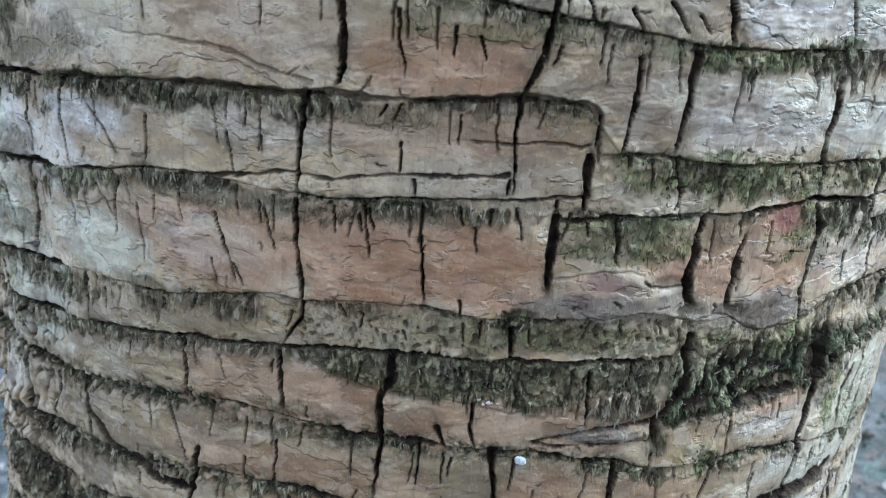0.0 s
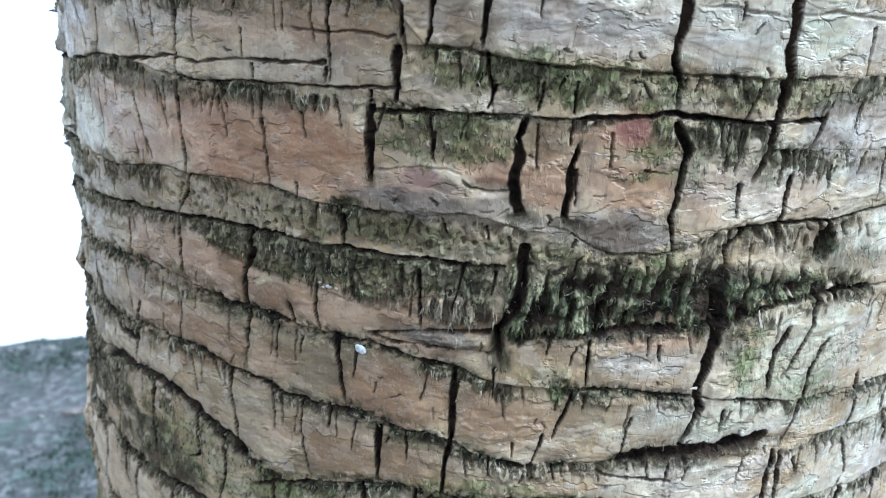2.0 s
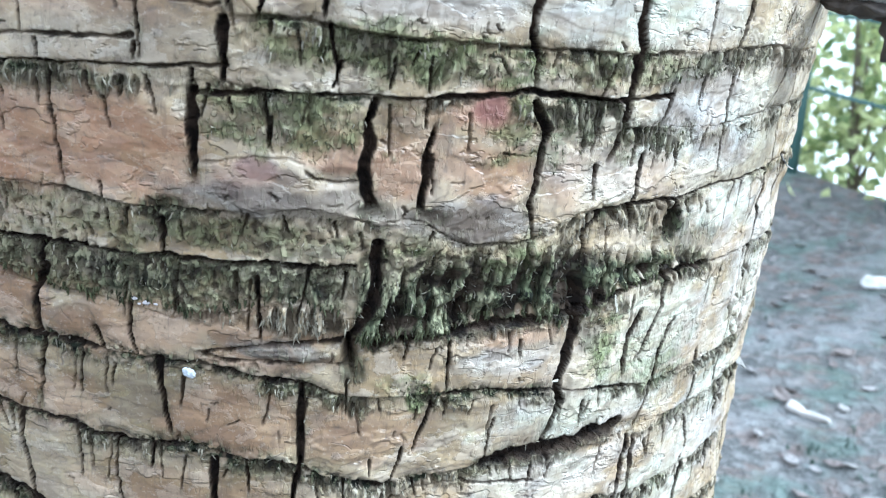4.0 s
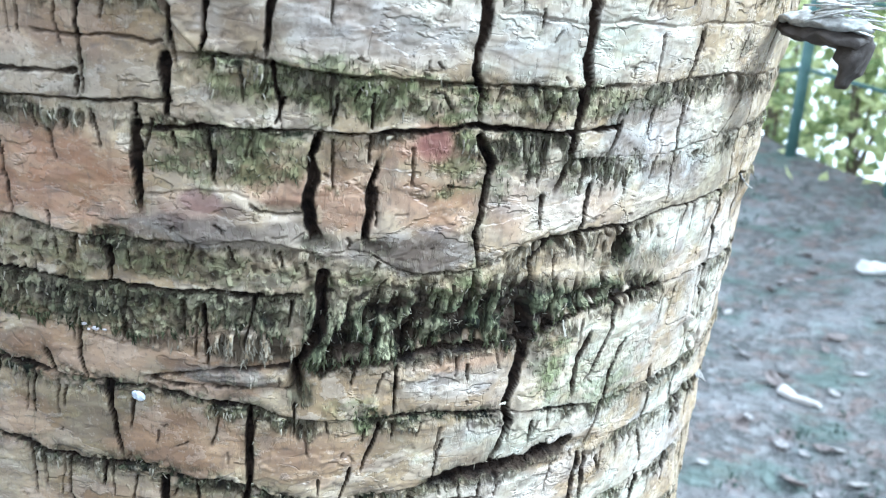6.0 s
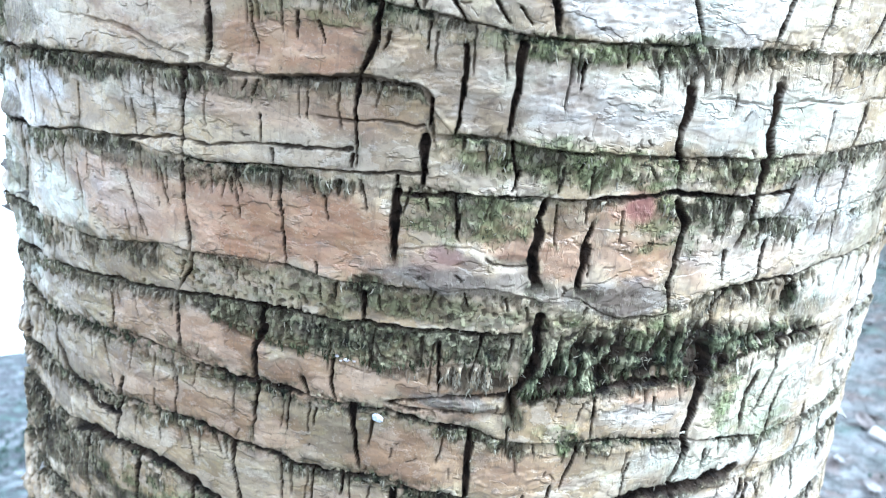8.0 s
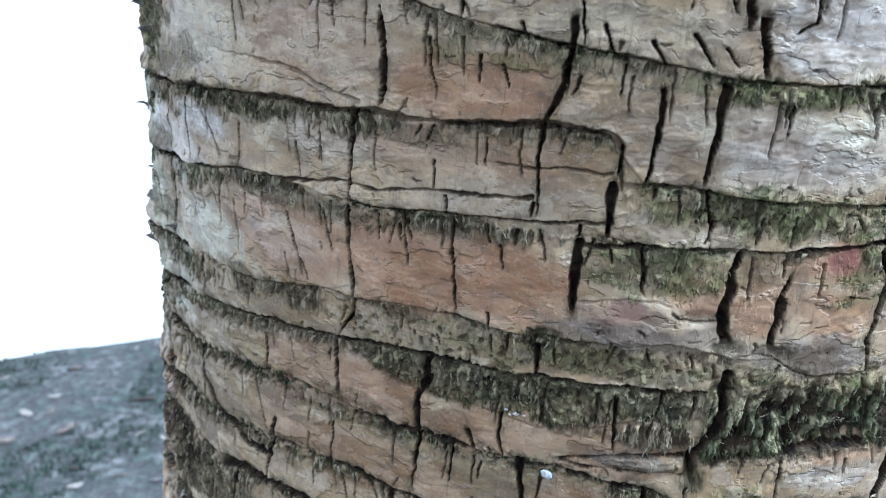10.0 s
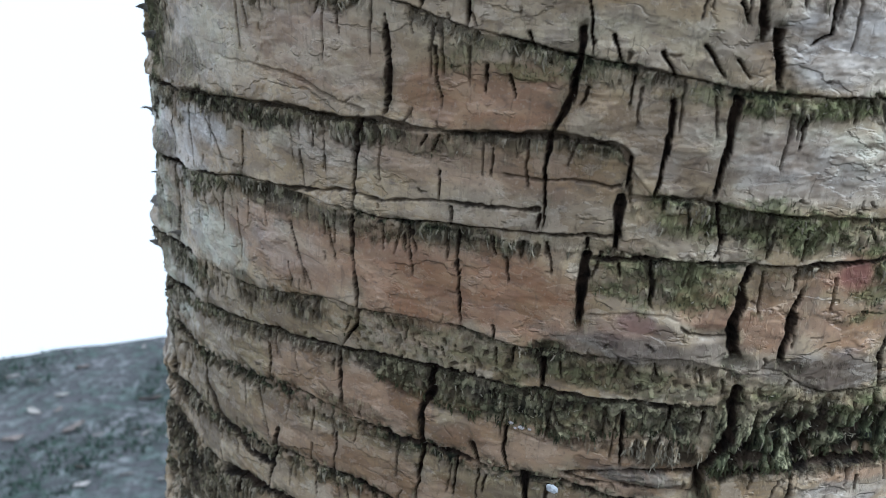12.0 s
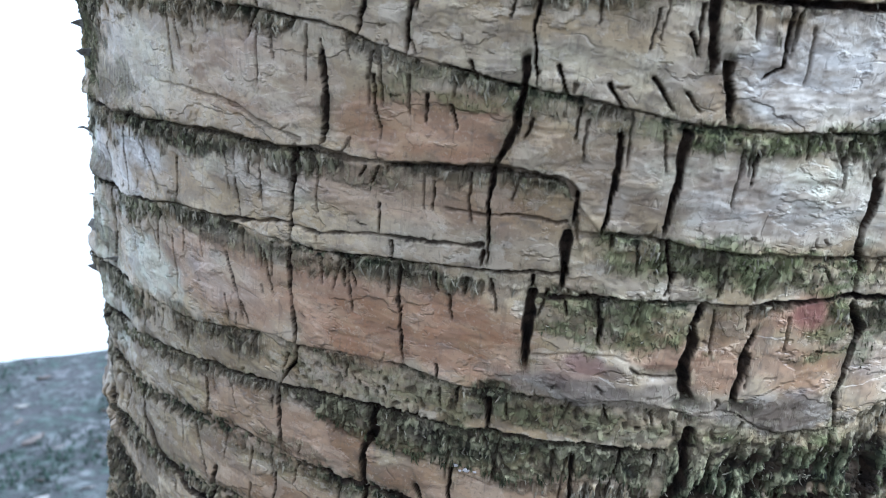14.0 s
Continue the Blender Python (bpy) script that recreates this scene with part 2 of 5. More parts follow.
# ---- bark: where its scars, cracks and patches lie ----
# Leaf scars running round the trunk: half width, depth in mm, then (degrees round the trunk, mm along it).
scars_a = [
    (0.5, 1.3, (-16.2, 192), (-7.5, 191), (-4.4, 188), (-1.1, 185), (3.2, 183), (7, 181), (9.9, 180), (13.2, 178), (17.9, 175), (24.2, 175), (30.9, 176)),  # first scar
    (1.2, 1.7, (-37.4, 145), (-24.5, 151), (-17, 153), (-10.6, 154), (-6.1, 155), (-1.6, 155), (4.9, 158), (8.3, 158), (10.2, 157), (11.1, 154)),  # second scar
    (0.7, 1.0, (-27.5, 164), (-22.9, 164), (-19.1, 164), (-15.8, 163), (-13.5, 160), (-11.8, 159), (-9.6, 157)),  # second ledge
    (0.7, 2.0, (-34.6, 115), (-25, 123), (-18.7, 125), (-11, 130), (-8.2, 130), (-3.2, 133), (0.8, 134), (5.1, 136)),  # third scar
    (0.5, 1.4, (2.2, 145), (3.7, 145), (5.3, 145), (7.3, 146), (10.1, 145), (10.8, 146)),  # third split
    (0.7, 1.1, (11.1, 143), (14.5, 144), (17.8, 143), (21.6, 142), (27.9, 141), (31.2, 141), (36.7, 141), (40.4, 140), (44.8, 141)),  # plate foot
]
scars_b = [
    (0.6, 1.8, (-10.7, 124), (-7.7, 124), (-5.1, 125), (-2.7, 126), (1.8, 128), (5.6, 129), (8.5, 130), (11.3, 131)),  # fourth scar
    (0.8, 3.0, (8.9, 123), (13.5, 125), (20.3, 126), (25.8, 127), (31.7, 129), (40.6, 127), (44.7, 128)),  # fifth scar
    (0.6, 1.3, (-30.7, 80), (-23, 82), (-17.2, 87), (-12.4, 91), (-9.7, 90), (-7.7, 91), (-3.5, 93), (-0.5, 93), (1.9, 92), (5.5, 91)),  # tan plate foot
    (0.9, 4.0, (-33, 60), (-21.5, 68), (-17.4, 70), (-12.5, 73), (-10, 74), (-6.6, 76), (-3.4, 77), (-1.3, 77), (2.6, 77), (5.3, 77), (9.4, 78), (12.9, 78), (15.9, 78), (20.3, 78)),  # long scar
    (1.0, 1.0, (-10, 72), (-6.5, 65), (-3.2, 62), (1.8, 62), (7.6, 59), (12, 62), (16.3, 67)),  # dark lens foot
]
scars_c = [
    (1.0, 2.6, (-18.5, 48), (-13.6, 49), (-9.5, 48), (-4.8, 46), (-2.1, 47), (1.9, 46), (6.2, 45), (9.7, 45), (14.1, 42), (16.2, 41), (20.1, 37)),  # sixth scar
    (1.1, 2.8, (-20.1, 19), (-15.5, 22), (-11.7, 23), (-9, 23), (-5.4, 20), (-0.9, 20), (1.6, 17), (5.1, 17), (9.8, 18), (11.6, 15), (14.3, 14), (17, 13), (18.8, 10), (23.3, 6)),  # seventh scar
    (0.6, 2.0, (23.9, 1), (26.1, 4), (29.3, 6), (32.3, 3), (37, 1)),  # seventh split
    (3.2, 6.0, (31.5, 10.5), (34.5, 11.5), (37.1, 12), (40.4, 12.5), (43.3, 13.5), (45.5, 14)),  # deep slit
    (2.6, 4.5, (-31, -11), (-26, -5), (-21.1, -2), (-16.3, 0), (-12.4, -1), (-8.9, -4), (-5.8, -8), (-3.8, -12)),  # slanted scar
    (0.9, 2.5, (-2.5, -26), (1.4, -19), (8.9, -11), (13.1, -8)),  # eighth scar
]
scars_d = [
    (0.9, 2.5, (15.4, -12), (19, -9), (23.6, -7), (28.2, -6), (35.2, -8)),  # eighth scar on
    (1.6, 4.0, (21, 52), (23.6, 55), (30.5, 58), (35.5, 59), (38.8, 61), (43.3, 66), (49, 68.5), (55, 68)),  # moss foot
    (0.7, 2.2, (27.7, 37), (31.1, 37), (37.6, 34), (42.5, 32), (48.4, 27)),  # pale plate foot
    (0.6, 0.7, (32.5, 160), (35.7, 160), (39.6, 158), (43.9, 160), (48.5, 158), (52.1, 159), (57.4, 160), (68.8, 156)),  # upper ledge
    (0.8, 2.0, (38.5, 94), (42.7, 95), (48, 95), (53.3, 97), (59.4, 97), (68.4, 98), (78.6, 96)),  # side scar
    (0.5, 1.0, (21.7, 91), (19.3, 93), (16.9, 95), (13.8, 93), (10.6, 92), (7.3, 91)),  # knot foot
    (0.5, 0.8, (9.5, 104.2), (11.3, 106.8), (13.4, 108.2), (15.4, 108.2), (16.4, 106.4)),  # rim over the knot
    (0.9, 2.0, (16.5, 105), (17.1, 102.9), (18.2, 101.9), (19.3, 102.1), (20.2, 102.6)),  # crescent beside it
    (0.5, 1.2, (21.7, 91), (23.7, 93), (25.3, 91), (28.4, 85), (32.3, 85), (34.1, 87)),  # grey foot
    (1.7, 3.6, (-34.3, 24), (-30, 14), (-24.2, 10), (-20.3, 12)),  # slanted groove
    (1.0, 3.2, (9.3, 48.7), (12.5, 51.2), (16.6, 54.3), (20, 55.6)),  # split tongue of wood, upper edge
    (0.8, 2.6, (9.3, 48.7), (11.3, 46.8), (14.2, 47.5), (17.1, 48.5), (20, 47.7)),  # and lower edge
]
# Cracks down the plates: width in mm, then (degrees, mm).
cracks_top = [
    (2.1, (-7.5, 184), (-7.3, 170), (-7.2, 162), (-8.0, 156)),
    (2.0, (6.8, 189), (6.9, 180), (6.7, 171), (5.8, 162), (5.3, 158)),
    (2.8, (19.3, 192), (19.6, 184), (20.2, 176)),
    (0.7, (-3.4, 179), (-3.3, 170), (-2.9, 161)),
    (0.7, (3.2, 186), (3.7, 181)),
    (0.9, (8.8, 187), (9.7, 180)),
    (1.1, (12.1, 184), (13.4, 177)),
    (0.9, (14.7, 186), (16.6, 178)),
    (0.7, (17.0, 183), (18.1, 178)),
    (0.5, (10.6, 177), (10.6, 168)),
    (0.5, (7.6, 173), (7.2, 167)),
    (0.7, (0.4, 176), (0.4, 167)),
    (0.5, (2.0, 174), (2.7, 167)),
    (0.9, (-13.4, 189), (-14.1, 183)),
    (0.9, (-22.8, 185), (-22.1, 176)),
    (0.9, (-11.9, 186), (-11.7, 178)),
    (1.1, (16.6, 198), (17.4, 192)),
]
cracks_upper = [
    (1.2, (5.3, 158), (5.3, 144), (5.6, 130)),
    (1.4, (13.4, 172), (13.5, 162), (13.3, 148), (12.9, 143)),
    (2.1, (17.6, 174), (17.6, 163), (17.4, 152), (17.3, 144)),
    (0.9, (17.8, 144), (18.4, 128)),
    (1.1, (22.4, 170), (22.2, 160)),
    (1.1, (11.2, 155), (11.2, 145)),
    (2.5, (10.9, 144), (11.1, 132), (11.0, 126)),
    (1.6, (-9.9, 155), (-10.3, 141), (-10.5, 130), (-10.7, 124)),
    (1.1, (-23.9, 140), (-24.1, 125)),
    (0.7, (-16.5, 139), (-15.9, 127)),
    (0.5, (-14.4, 152), (-15.0, 141)),
    (0.5, (-13.8, 140), (-13.9, 135)),
    (0.7, (-3.0, 143), (-2.9, 133)),
    (0.4, (-1.8, 132), (-1.5, 127)),
    (2.5, (31.6, 164), (31.5, 155), (31.3, 144), (32.2, 139), (32.1, 129)),
    (2.3, (40.1, 166), (40.4, 151), (40.8, 140), (40.5, 124), (40.3, 115), (39.4, 107)),
    (1.2, (52.2, 157), (51.8, 142), (52.5, 125), (53.4, 100)),
]
cracks_upper_side = [
    (1.1, (60.0, 155), (59.5, 147)),
    (1.1, (72.6, 153), (66.8, 139)),
    (1.1, (63.0, 133), (59.8, 118)),
    (0.9, (45.0, 130), (44.3, 118)),
    (0.7, (46.5, 114), (47.2, 105)),
    (0.5, (48.3, 135), (48.2, 125)),
    (0.9, (57.7, 97), (57.0, 88)),
    (0.9, (64.2, 92), (62.1, 77)),
    (1.4, (79.0, 84), (74.1, 70), (73.3, 61)),
    (0.5, (47.3, 156), (47.8, 141)),
    (0.7, (35.9, 162), (35.9, 156)),
    (0.7, (38.5, 137), (37.6, 128)),
    (0.9, (78.6, 113), (68.2, 111)),
    (0.9, (24.4, 135), (24.4, 128)),
    (0.5, (21.9, 137), (21.8, 128)),
]
cracks_middle = [
    (1.6, (-10.7, 123), (-10.5, 108), (-10.0, 96), (-10.0, 84), (-11.6, 74)),
    (1.1, (-17.7, 114), (-16.6, 101), (-15.7, 91)),
    (0.9, (-13.3, 118), (-12.3, 104)),
    (0.7, (-25.5, 111), (-24.8, 91)),
    (0.7, (-30.4, 113), (-28.2, 103)),
    (0.7, (-18.0, 98), (-17.5, 90)),
    (0.7, (-16.1, 98), (-15.0, 91)),
    (0.9, (-0.9, 116), (-0.4, 94)),
    (2.7, (8.9, 125), (9.0, 110), (9.0, 100)),
    (1.1, (8.8, 129), (8.8, 125)),
    (0.4, (3.1, 120), (3.3, 111)),
    (0.5, (-5.1, 122), (-4.6, 115)),
    (0.5, (-7.8, 122), (-7.4, 113)),
    (0.5, (14.2, 119), (14.1, 110)),
    (3.1, (21.2, 95), (20.3, 105), (20.8, 114), (20.6, 119), (21.2, 127)),
    (2.6, (24.5, 95), (24.8, 104), (24.8, 112), (25.1, 119)),
]
cracks_middle_side = [
    (2.0, (32.3, 127), (33.5, 118), (33.4, 104), (33.0, 97), (33.8, 86)),
    (1.2, (38.5, 108), (38.7, 97)),
    (1.2, (39.8, 95), (38.2, 88), (38.8, 80)),
    (1.1, (43.2, 111), (42.6, 96), (43.3, 88)),
    (1.6, (48.2, 95), (48.5, 89)),
    (0.9, (25.2, 111), (25.4, 99)),
    (0.5, (-5.9, 120), (-5.5, 114)),
    (0.7, (11.3, 123), (11.5, 118)),
    (1.1, (5.2, 135), (5.1, 130)),
    (0.9, (18.5, 135), (18.0, 127)),
    (2.1, (6.7, 88), (6.8, 78)),
    (0.7, (2.3, 96), (2.6, 90)),
    (0.5, (-1.9, 85), (-1.6, 81)),
]
cracks_lower = [
    (1.9, (-21.3, 67), (-20.9, 48)),
    (0.9, (-23.3, 43), (-20.7, 21)),
    (2.0, (-12.2, 71), (-11.5, 50)),
    (2.5, (-2.5, 78), (-2.5, 68), (-3.5, 59), (-3.1, 46), (-3.5, 20)),
    (1.2, (4.2, 62), (4.1, 54), (4.9, 45)),
    (1.1, (13.4, 74), (13.8, 53)),
    (1.8, (-19.7, 28), (-21.1, -6)),
    (0.7, (-12.1, 39), (-12.2, 21)),
    (0.5, (-14.9, 30), (-15.1, 20)),
    (0.7, (0.3, 47), (0.0, 29)),
    (2.0, (6.2, 46), (6.6, 31), (7.2, 20)),
    (1.4, (1.4, 53), (2.2, 45)),
    (0.5, (2.2, 43), (2.1, 31)),
    (3.2, (21.9, 86), (21.9, 73), (21.4, 64), (20.3, 57), (20.7, 44)),
]
cracks_low_side = [
    (1.4, (29.1, 67), (28.2, 55)),
    (1.1, (27.9, 55), (28.1, 38)),
    (2.8, (38.4, 72), (39.0, 55), (38.1, 38), (38.7, 29), (37.1, 14)),
    (2.1, (17.0, 40), (17.1, 17), (16.7, 4), (16.7, -12)),
    (1.2, (27.1, 34), (25.7, 17)),
    (0.9, (25.0, 19), (24.0, 6)),
    (0.9, (32.6, 26), (31.8, 13)),
    (0.7, (20.3, 43), (20.3, 30)),
    (1.6, (49.1, 68), (49.1, 56), (48.2, 48), (46.6, 37)),
    (1.6, (46.2, 57), (45.1, 39), (45.1, 33)),
    (1.4, (51.6, 50), (49.8, 39), (50.0, 25), (48.2, 8)),
    (1.6, (48.5, 6), (49.2, -19)),
    (1.2, (57.2, 32), (58.1, 14), (57.5, 2), (59.2, -14), (56.6, -28)),
    (2.8, (69.3, 8), (65.0, -3)),
    (2.5, (80.6, -56), (80.8, -87)),
    (1.4, (79.2, 11), (73.1, 1)),
    (1.1, (41.1, 28), (41.1, 19)),
    (1.1, (50.4, 2), (51.3, -6)),
]
cracks_bottom = [
    (2.5, (10.5, 14), (10.5, -9)),
    (1.8, (-5.7, 20), (-4.8, 0), (-4.0, -13)),
    (0.9, (-0.4, 21), (-0.1, 0)),
    (0.9, (2.6, 16), (2.8, 3), (4.0, -15)),
    (1.2, (5.6, 19), (5.5, 7)),
    (0.7, (-10.8, 19), (-9.8, 4)),
    (0.7, (-7.9, 22), (-6.7, 12)),
    (0.7, (13.0, 12), (13.1, 2)),
    (0.5, (22.4, 15), (22.5, 9)),
    (1.6, (47.6, 8), (47.5, -17), (46.6, -25)),
    (0.9, (-30.6, 139), (-27.1, 125)),
    (1.1, (-49.7, 106), (-44.5, 91), (-42.9, 74)),
    (0.9, (-51.6, -26), (-48.2, -44)),
    (0.7, (-30.2, -1), (-28.4, -12)),
]
# Patches of colour: degrees, mm, half width and half height in mm, strength.
orange_patches = [
    (-5.1, 105, 19, 13, 1.0), (4.3, 107, 16, 11, 1.0), (-2.9, 166, 10, 9, 0.8), (2.5, 167, 11, 9, 0.9),
    (-7.6, 58, 16, 10, 0.7), (-16.8, 56, 16, 10, 0.5), (-9.9, 27, 30, 9, 0.5), (2.0, 52, 11, 6, 0.6),
    (12.4, 28, 15, 10, 0.6), (21.2, 25, 14, 8, 0.5), (14.0, 58, 20, 5, 0.6), (5.3, 56, 14, 7, 0.6),
    (29.1, 124, 8, 6, 1.0), (22.9, 107, 7, 6, 1.0), (18.6, 111, 8, 5, 0.9), (28.1, 109, 9, 5, 0.7), (24.2, 121, 9, 4, 0.5),
    (14.0, 48, 15, 3, 0.6), (7.5, 0, 22, 7, 0.4), (12.2, 104, 8, 3, 0.4), (30, 106, 10, 6, 0.75), (36, 104, 6, 7, 0.5), (23.5, 112, 7, 8, 0.7), (45, 104, 6, 5, 0.35), (31, 117, 8, 4, 0.4), (33, 55, 12, 3, 0.7), (1.3, 169, 25, 6, 0.3),
]
red_patches = [
    (29.1, 124, 6, 5, 1.0), (13.2, 105.2, 8, 3.2, 0.9), (15.2, 103.6, 5, 3.2, 0.8), (14, 100.5, 17, 7, 0.55), (28, 91, 14, 5, 0.35), (19, 105, 6, 5, 0.3), (26.1, 120, 5, 3, 0.25),
]
grey_patches = [
    (14.5, 96, 29, 5, 0.9), (29.0, 92, 20, 7, 0.85), (22.9, 93, 8, 3, 0.8), (-6.6, 147, 32, 7, 0.3),
    (23.7, 185, 23, 8, 0.3), (22.8, 155, 24, 11, 0.4), (-29.1, 136, 32, 11, 0.3), (-30.7, 107, 40, 12, 0.25),
    (-38.3, 64, 37, 17, 0.3), (27.6, 150, 12, 7, 0.4), (36.2, 151, 16, 9, 0.15),
    (49.0, 131, 18, 11, 0.8), (53.7, 110, 23, 9, 0.7), (33.8, 47, 21, 6, 0.3), (15.5, 50.8, 15, 3.2, 0.9), (4, 134, 34, 9, 0.45), (16, 131, 22, 6, 0.4), (13, 160, 16, 12, 0.35),
]
pale_patches = [
    (55.1, 122, 16, 13, 0.75), (56.3, 88, 28, 10, 0.7), (43.9, 153, 21, 7, 0.6), (50.3, 46, 32, 18, 0.6),
    (62.5, 2, 31, 27, 0.8), (43.0, 23, 43, 12, 0.65), (58.4, -21, 45, 16, 0.7), (40, 0, 36, 10, 0.5), (68, 50, 30, 40, 0.6), (33.3, 47, 19, 5, 0.45),
    (47.2, 118, 20, 14, 0.7), (23.7, 185, 16, 7, 0.6),
]
moss_patches = [
    (15.0, 139, 10, 5, 0.7), (20.2, 138, 11, 6, 0.8), (26.6, 139, 18, 5, 0.9), (23.2, 138, 13, 5, 0.8),
    (30.1, 136, 12, 6, 0.9), (37.0, 136, 15, 5, 0.4), (47.1, 137, 16, 4, 0.4), (15.5, 173, 13, 3, 0.6),
    (23.0, 172, 24, 4, 0.9), (29.1, 176, 13, 4, 0.8), (4.0, 176, 16, 3, 0.6), (-2.1, 177, 10, 5, 0.5),
    (31.5, 123, 7, 7, 0.8), (35.5, 116, 12, 6, 0.6), (43.8, 114, 17, 6, 0.4),
]
moss_low_patches = [
    (14.4, 120, 19, 6, 0.2), (13, 85, 30, 4.5, 0.6), (25.8, 37, 5, 5, 1.6), (24.4, 41, 10, 6, 0.6),
    (1.9, -20, 25, 5, 1.0), (21.7, -7, 29, 5, 0.7), (-13.0, -24, 36, 14, 0.7), (42.2, 51, 9, 12, 1.0), (47, 44, 14, 5, 0.6),
    (50.5, 31, 18, 8, 0.6), (24, 84, 14, 5, 0.45), (31, 81, 12, 4, 0.45), (-3.1, -25, 29, 11, 0.7),
    (16, 118, 25, 9, 0.75), (33, 117, 18, 9, 0.7), (22, 138, 36, 8, 0.8), (40, 137, 22, 6, 0.6), (4, 70, 34, 8, 0.45), (52, 44, 20, 8, 0.5), (46, 36, 14, 5, 0.5), (0, 86, 40, 6, 0.4),
    (-48, 166, 24, 18, 0.7), (-47, 50, 8, 12, 0.4),
]
# crack feet, holes and the deep slit also get their shade painted in
dark_patches = [
    (15, 120, 22, 7, 0.4), (23, 120, 10, 7, 0.4), (13, 84, 32, 5, 0.45), (12, 119, 14, 5, 0.35),
    (19, 117, 8, 6, 0.3), (21.2, 95, 6, 3, 1.0), (25.6, 93.5, 5, 3, 0.9),
    (48, 86, 5, 6, 1.2), (52, 80, 16, 5, 0.5), (17.6, 103.6, 6, 2, 0.45), (60, 152, 6, 4, 0.5), (14, 96, 28, 5, 0.28), (28, 91, 16, 5, 0.28), (24, 111, 12, 9, 0.15), (16, 51, 15, 3.5, 0.5), (20.8, 46, 5, 6, 0.8), (7, 91, 7, 4, 0.9), (33.6, 88, 4, 4, 0.8), (-6.5, 70, 13, 6, 0.8),
]
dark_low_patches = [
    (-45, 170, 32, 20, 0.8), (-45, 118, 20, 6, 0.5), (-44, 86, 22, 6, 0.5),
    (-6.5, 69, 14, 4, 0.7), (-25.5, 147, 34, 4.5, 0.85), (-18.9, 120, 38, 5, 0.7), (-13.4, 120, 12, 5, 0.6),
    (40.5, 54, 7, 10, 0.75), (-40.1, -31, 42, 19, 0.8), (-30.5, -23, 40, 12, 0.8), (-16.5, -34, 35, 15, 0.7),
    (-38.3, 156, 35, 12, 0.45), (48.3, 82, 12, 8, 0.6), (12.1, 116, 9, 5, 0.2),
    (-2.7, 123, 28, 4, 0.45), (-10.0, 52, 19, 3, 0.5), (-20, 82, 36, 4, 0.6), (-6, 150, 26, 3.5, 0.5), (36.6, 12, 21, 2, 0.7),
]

# ---- bark: the relief ----
# Scars that part one band of plates from the next, from the top down.
edges = [
    [(-90, 214), (-20, 213), (20, 207), (100, 206)],
    [(-90, 197), (-40, 195), *scars_a[0][2:], (100, 174)],
    [(-90, 132), (-55, 139), *scars_a[1][2:-1], (11, 152), (13, 144), *scars_a[5][4:], (51, 142), (57, 143), (68, 139), (100, 137)],
    [(-90, 100), (-50, 109), (-34.6, 115), (-25, 123), (-18.7, 125), *scars_b[0][2:-1], (11, 127), *[p for p in scars_b[1][3:] if p[0] < 39], (39.5, 127), (41, 119), (51, 118), (62, 120.5), (100, 120)],
    [(-90, 66), (-45, 74), *scars_b[2][2:], (10.6, 92), (16.9, 95), (21.7, 91), (25.3, 91), (28.4, 85), (34.1, 87), (36.5, 92), *scars_d[4][2:], (100, 95)],
    [(-90, 40), (-50, 53), *scars_b[3][2:], (21.5, 70), *scars_d[1][3:], (100, 60)],
    [(-90, 12), (-34, 38), (-26, 43), *scars_c[0][2:], (24, 37), *scars_d[2][2:], (100, 22)],
    [(-90, -18), (-40, 8), *scars_c[1][2:], (26, 8), *scars_c[3][2:], (51, 10), (100, -4)],
    [(-90, -36), (-50, -18), (-21, -2), (-12, -1), (-4, -12), (1.4, -19), (9, -11), (13, -8), (19, -9), (28, -6), (35, -8), (50, -18), (100, -30)],
    [(-90, -62), (-20, -44), (20, -40), (60, -46), (100, -56)],
    [(-90, -90), (20, -74), (100, -84)],
]
# How far the frayed fibres hang below each of those scars, in mm.
frays = [
    [(-90, 8), (100, 8)],
    [(-90, 14), (-28, 14), (-20, 12), (-8, 6), (0, 8), (8, 6), (20, 9), (30, 11), (40, 12), (100, 13)],
    [(-90, 12), (-30, 12), (-14, 13), (-4, 12), (6, 8), (10, 3), (12, 13), (24, 13), (32, 13), (42, 11), (60, 8), (100, 8)],
    [(-90, 10), (-30, 7), (-16, 9), (-6, 11), (4, 12), (9, 11), (20, 13), (26, 6), (34, 14), (39, 12), (45, 9), (60, 8), (100, 8)],
    [(-90, 8), (-40, 12), (-20, 14), (7, 14), (9, 7), (18, 6), (22, 3), (34, 5), (38, 12), (52, 9), (58, 2), (100, 6)],
    [(-90, 5), (-22, 5), (-12, 4), (-5, 10), (4, 17), (14, 17), (20, 20), (22, 5), (36, 4), (42, 8), (60, 4), (100, 6)],
    [(-90, 6), (-20, 5), (0, 4), (10, 3), (20, 7), (26, 6), (34, 4), (100, 6)],
    [(-90, 9), (-20, 5), (0, 4), (16, 4), (26, 6), (40, 5), (60, 5), (100, 6)],
    [(-90, 20), (-14, 16), (-4, 9), (2, 6), (20, 6), (45, 7), (100, 9)],
    [(-90, 12), (100, 8)],
    [(-90, 10), (100, 8)],
]
STEP = 0.39
LEFT, RIGHT, LOW, HIGH = -64.0, 84.0, -92.0, 216.0
ARC = radians(1) * 222.0

rng = np.random.default_rng(7)
lattice = rng.random((256, 256))


def smooth(a, lo, hi):
    k = np.clip((a - lo) / (hi - lo), 0, 1)
    return k * k * (3 - 2 * k)


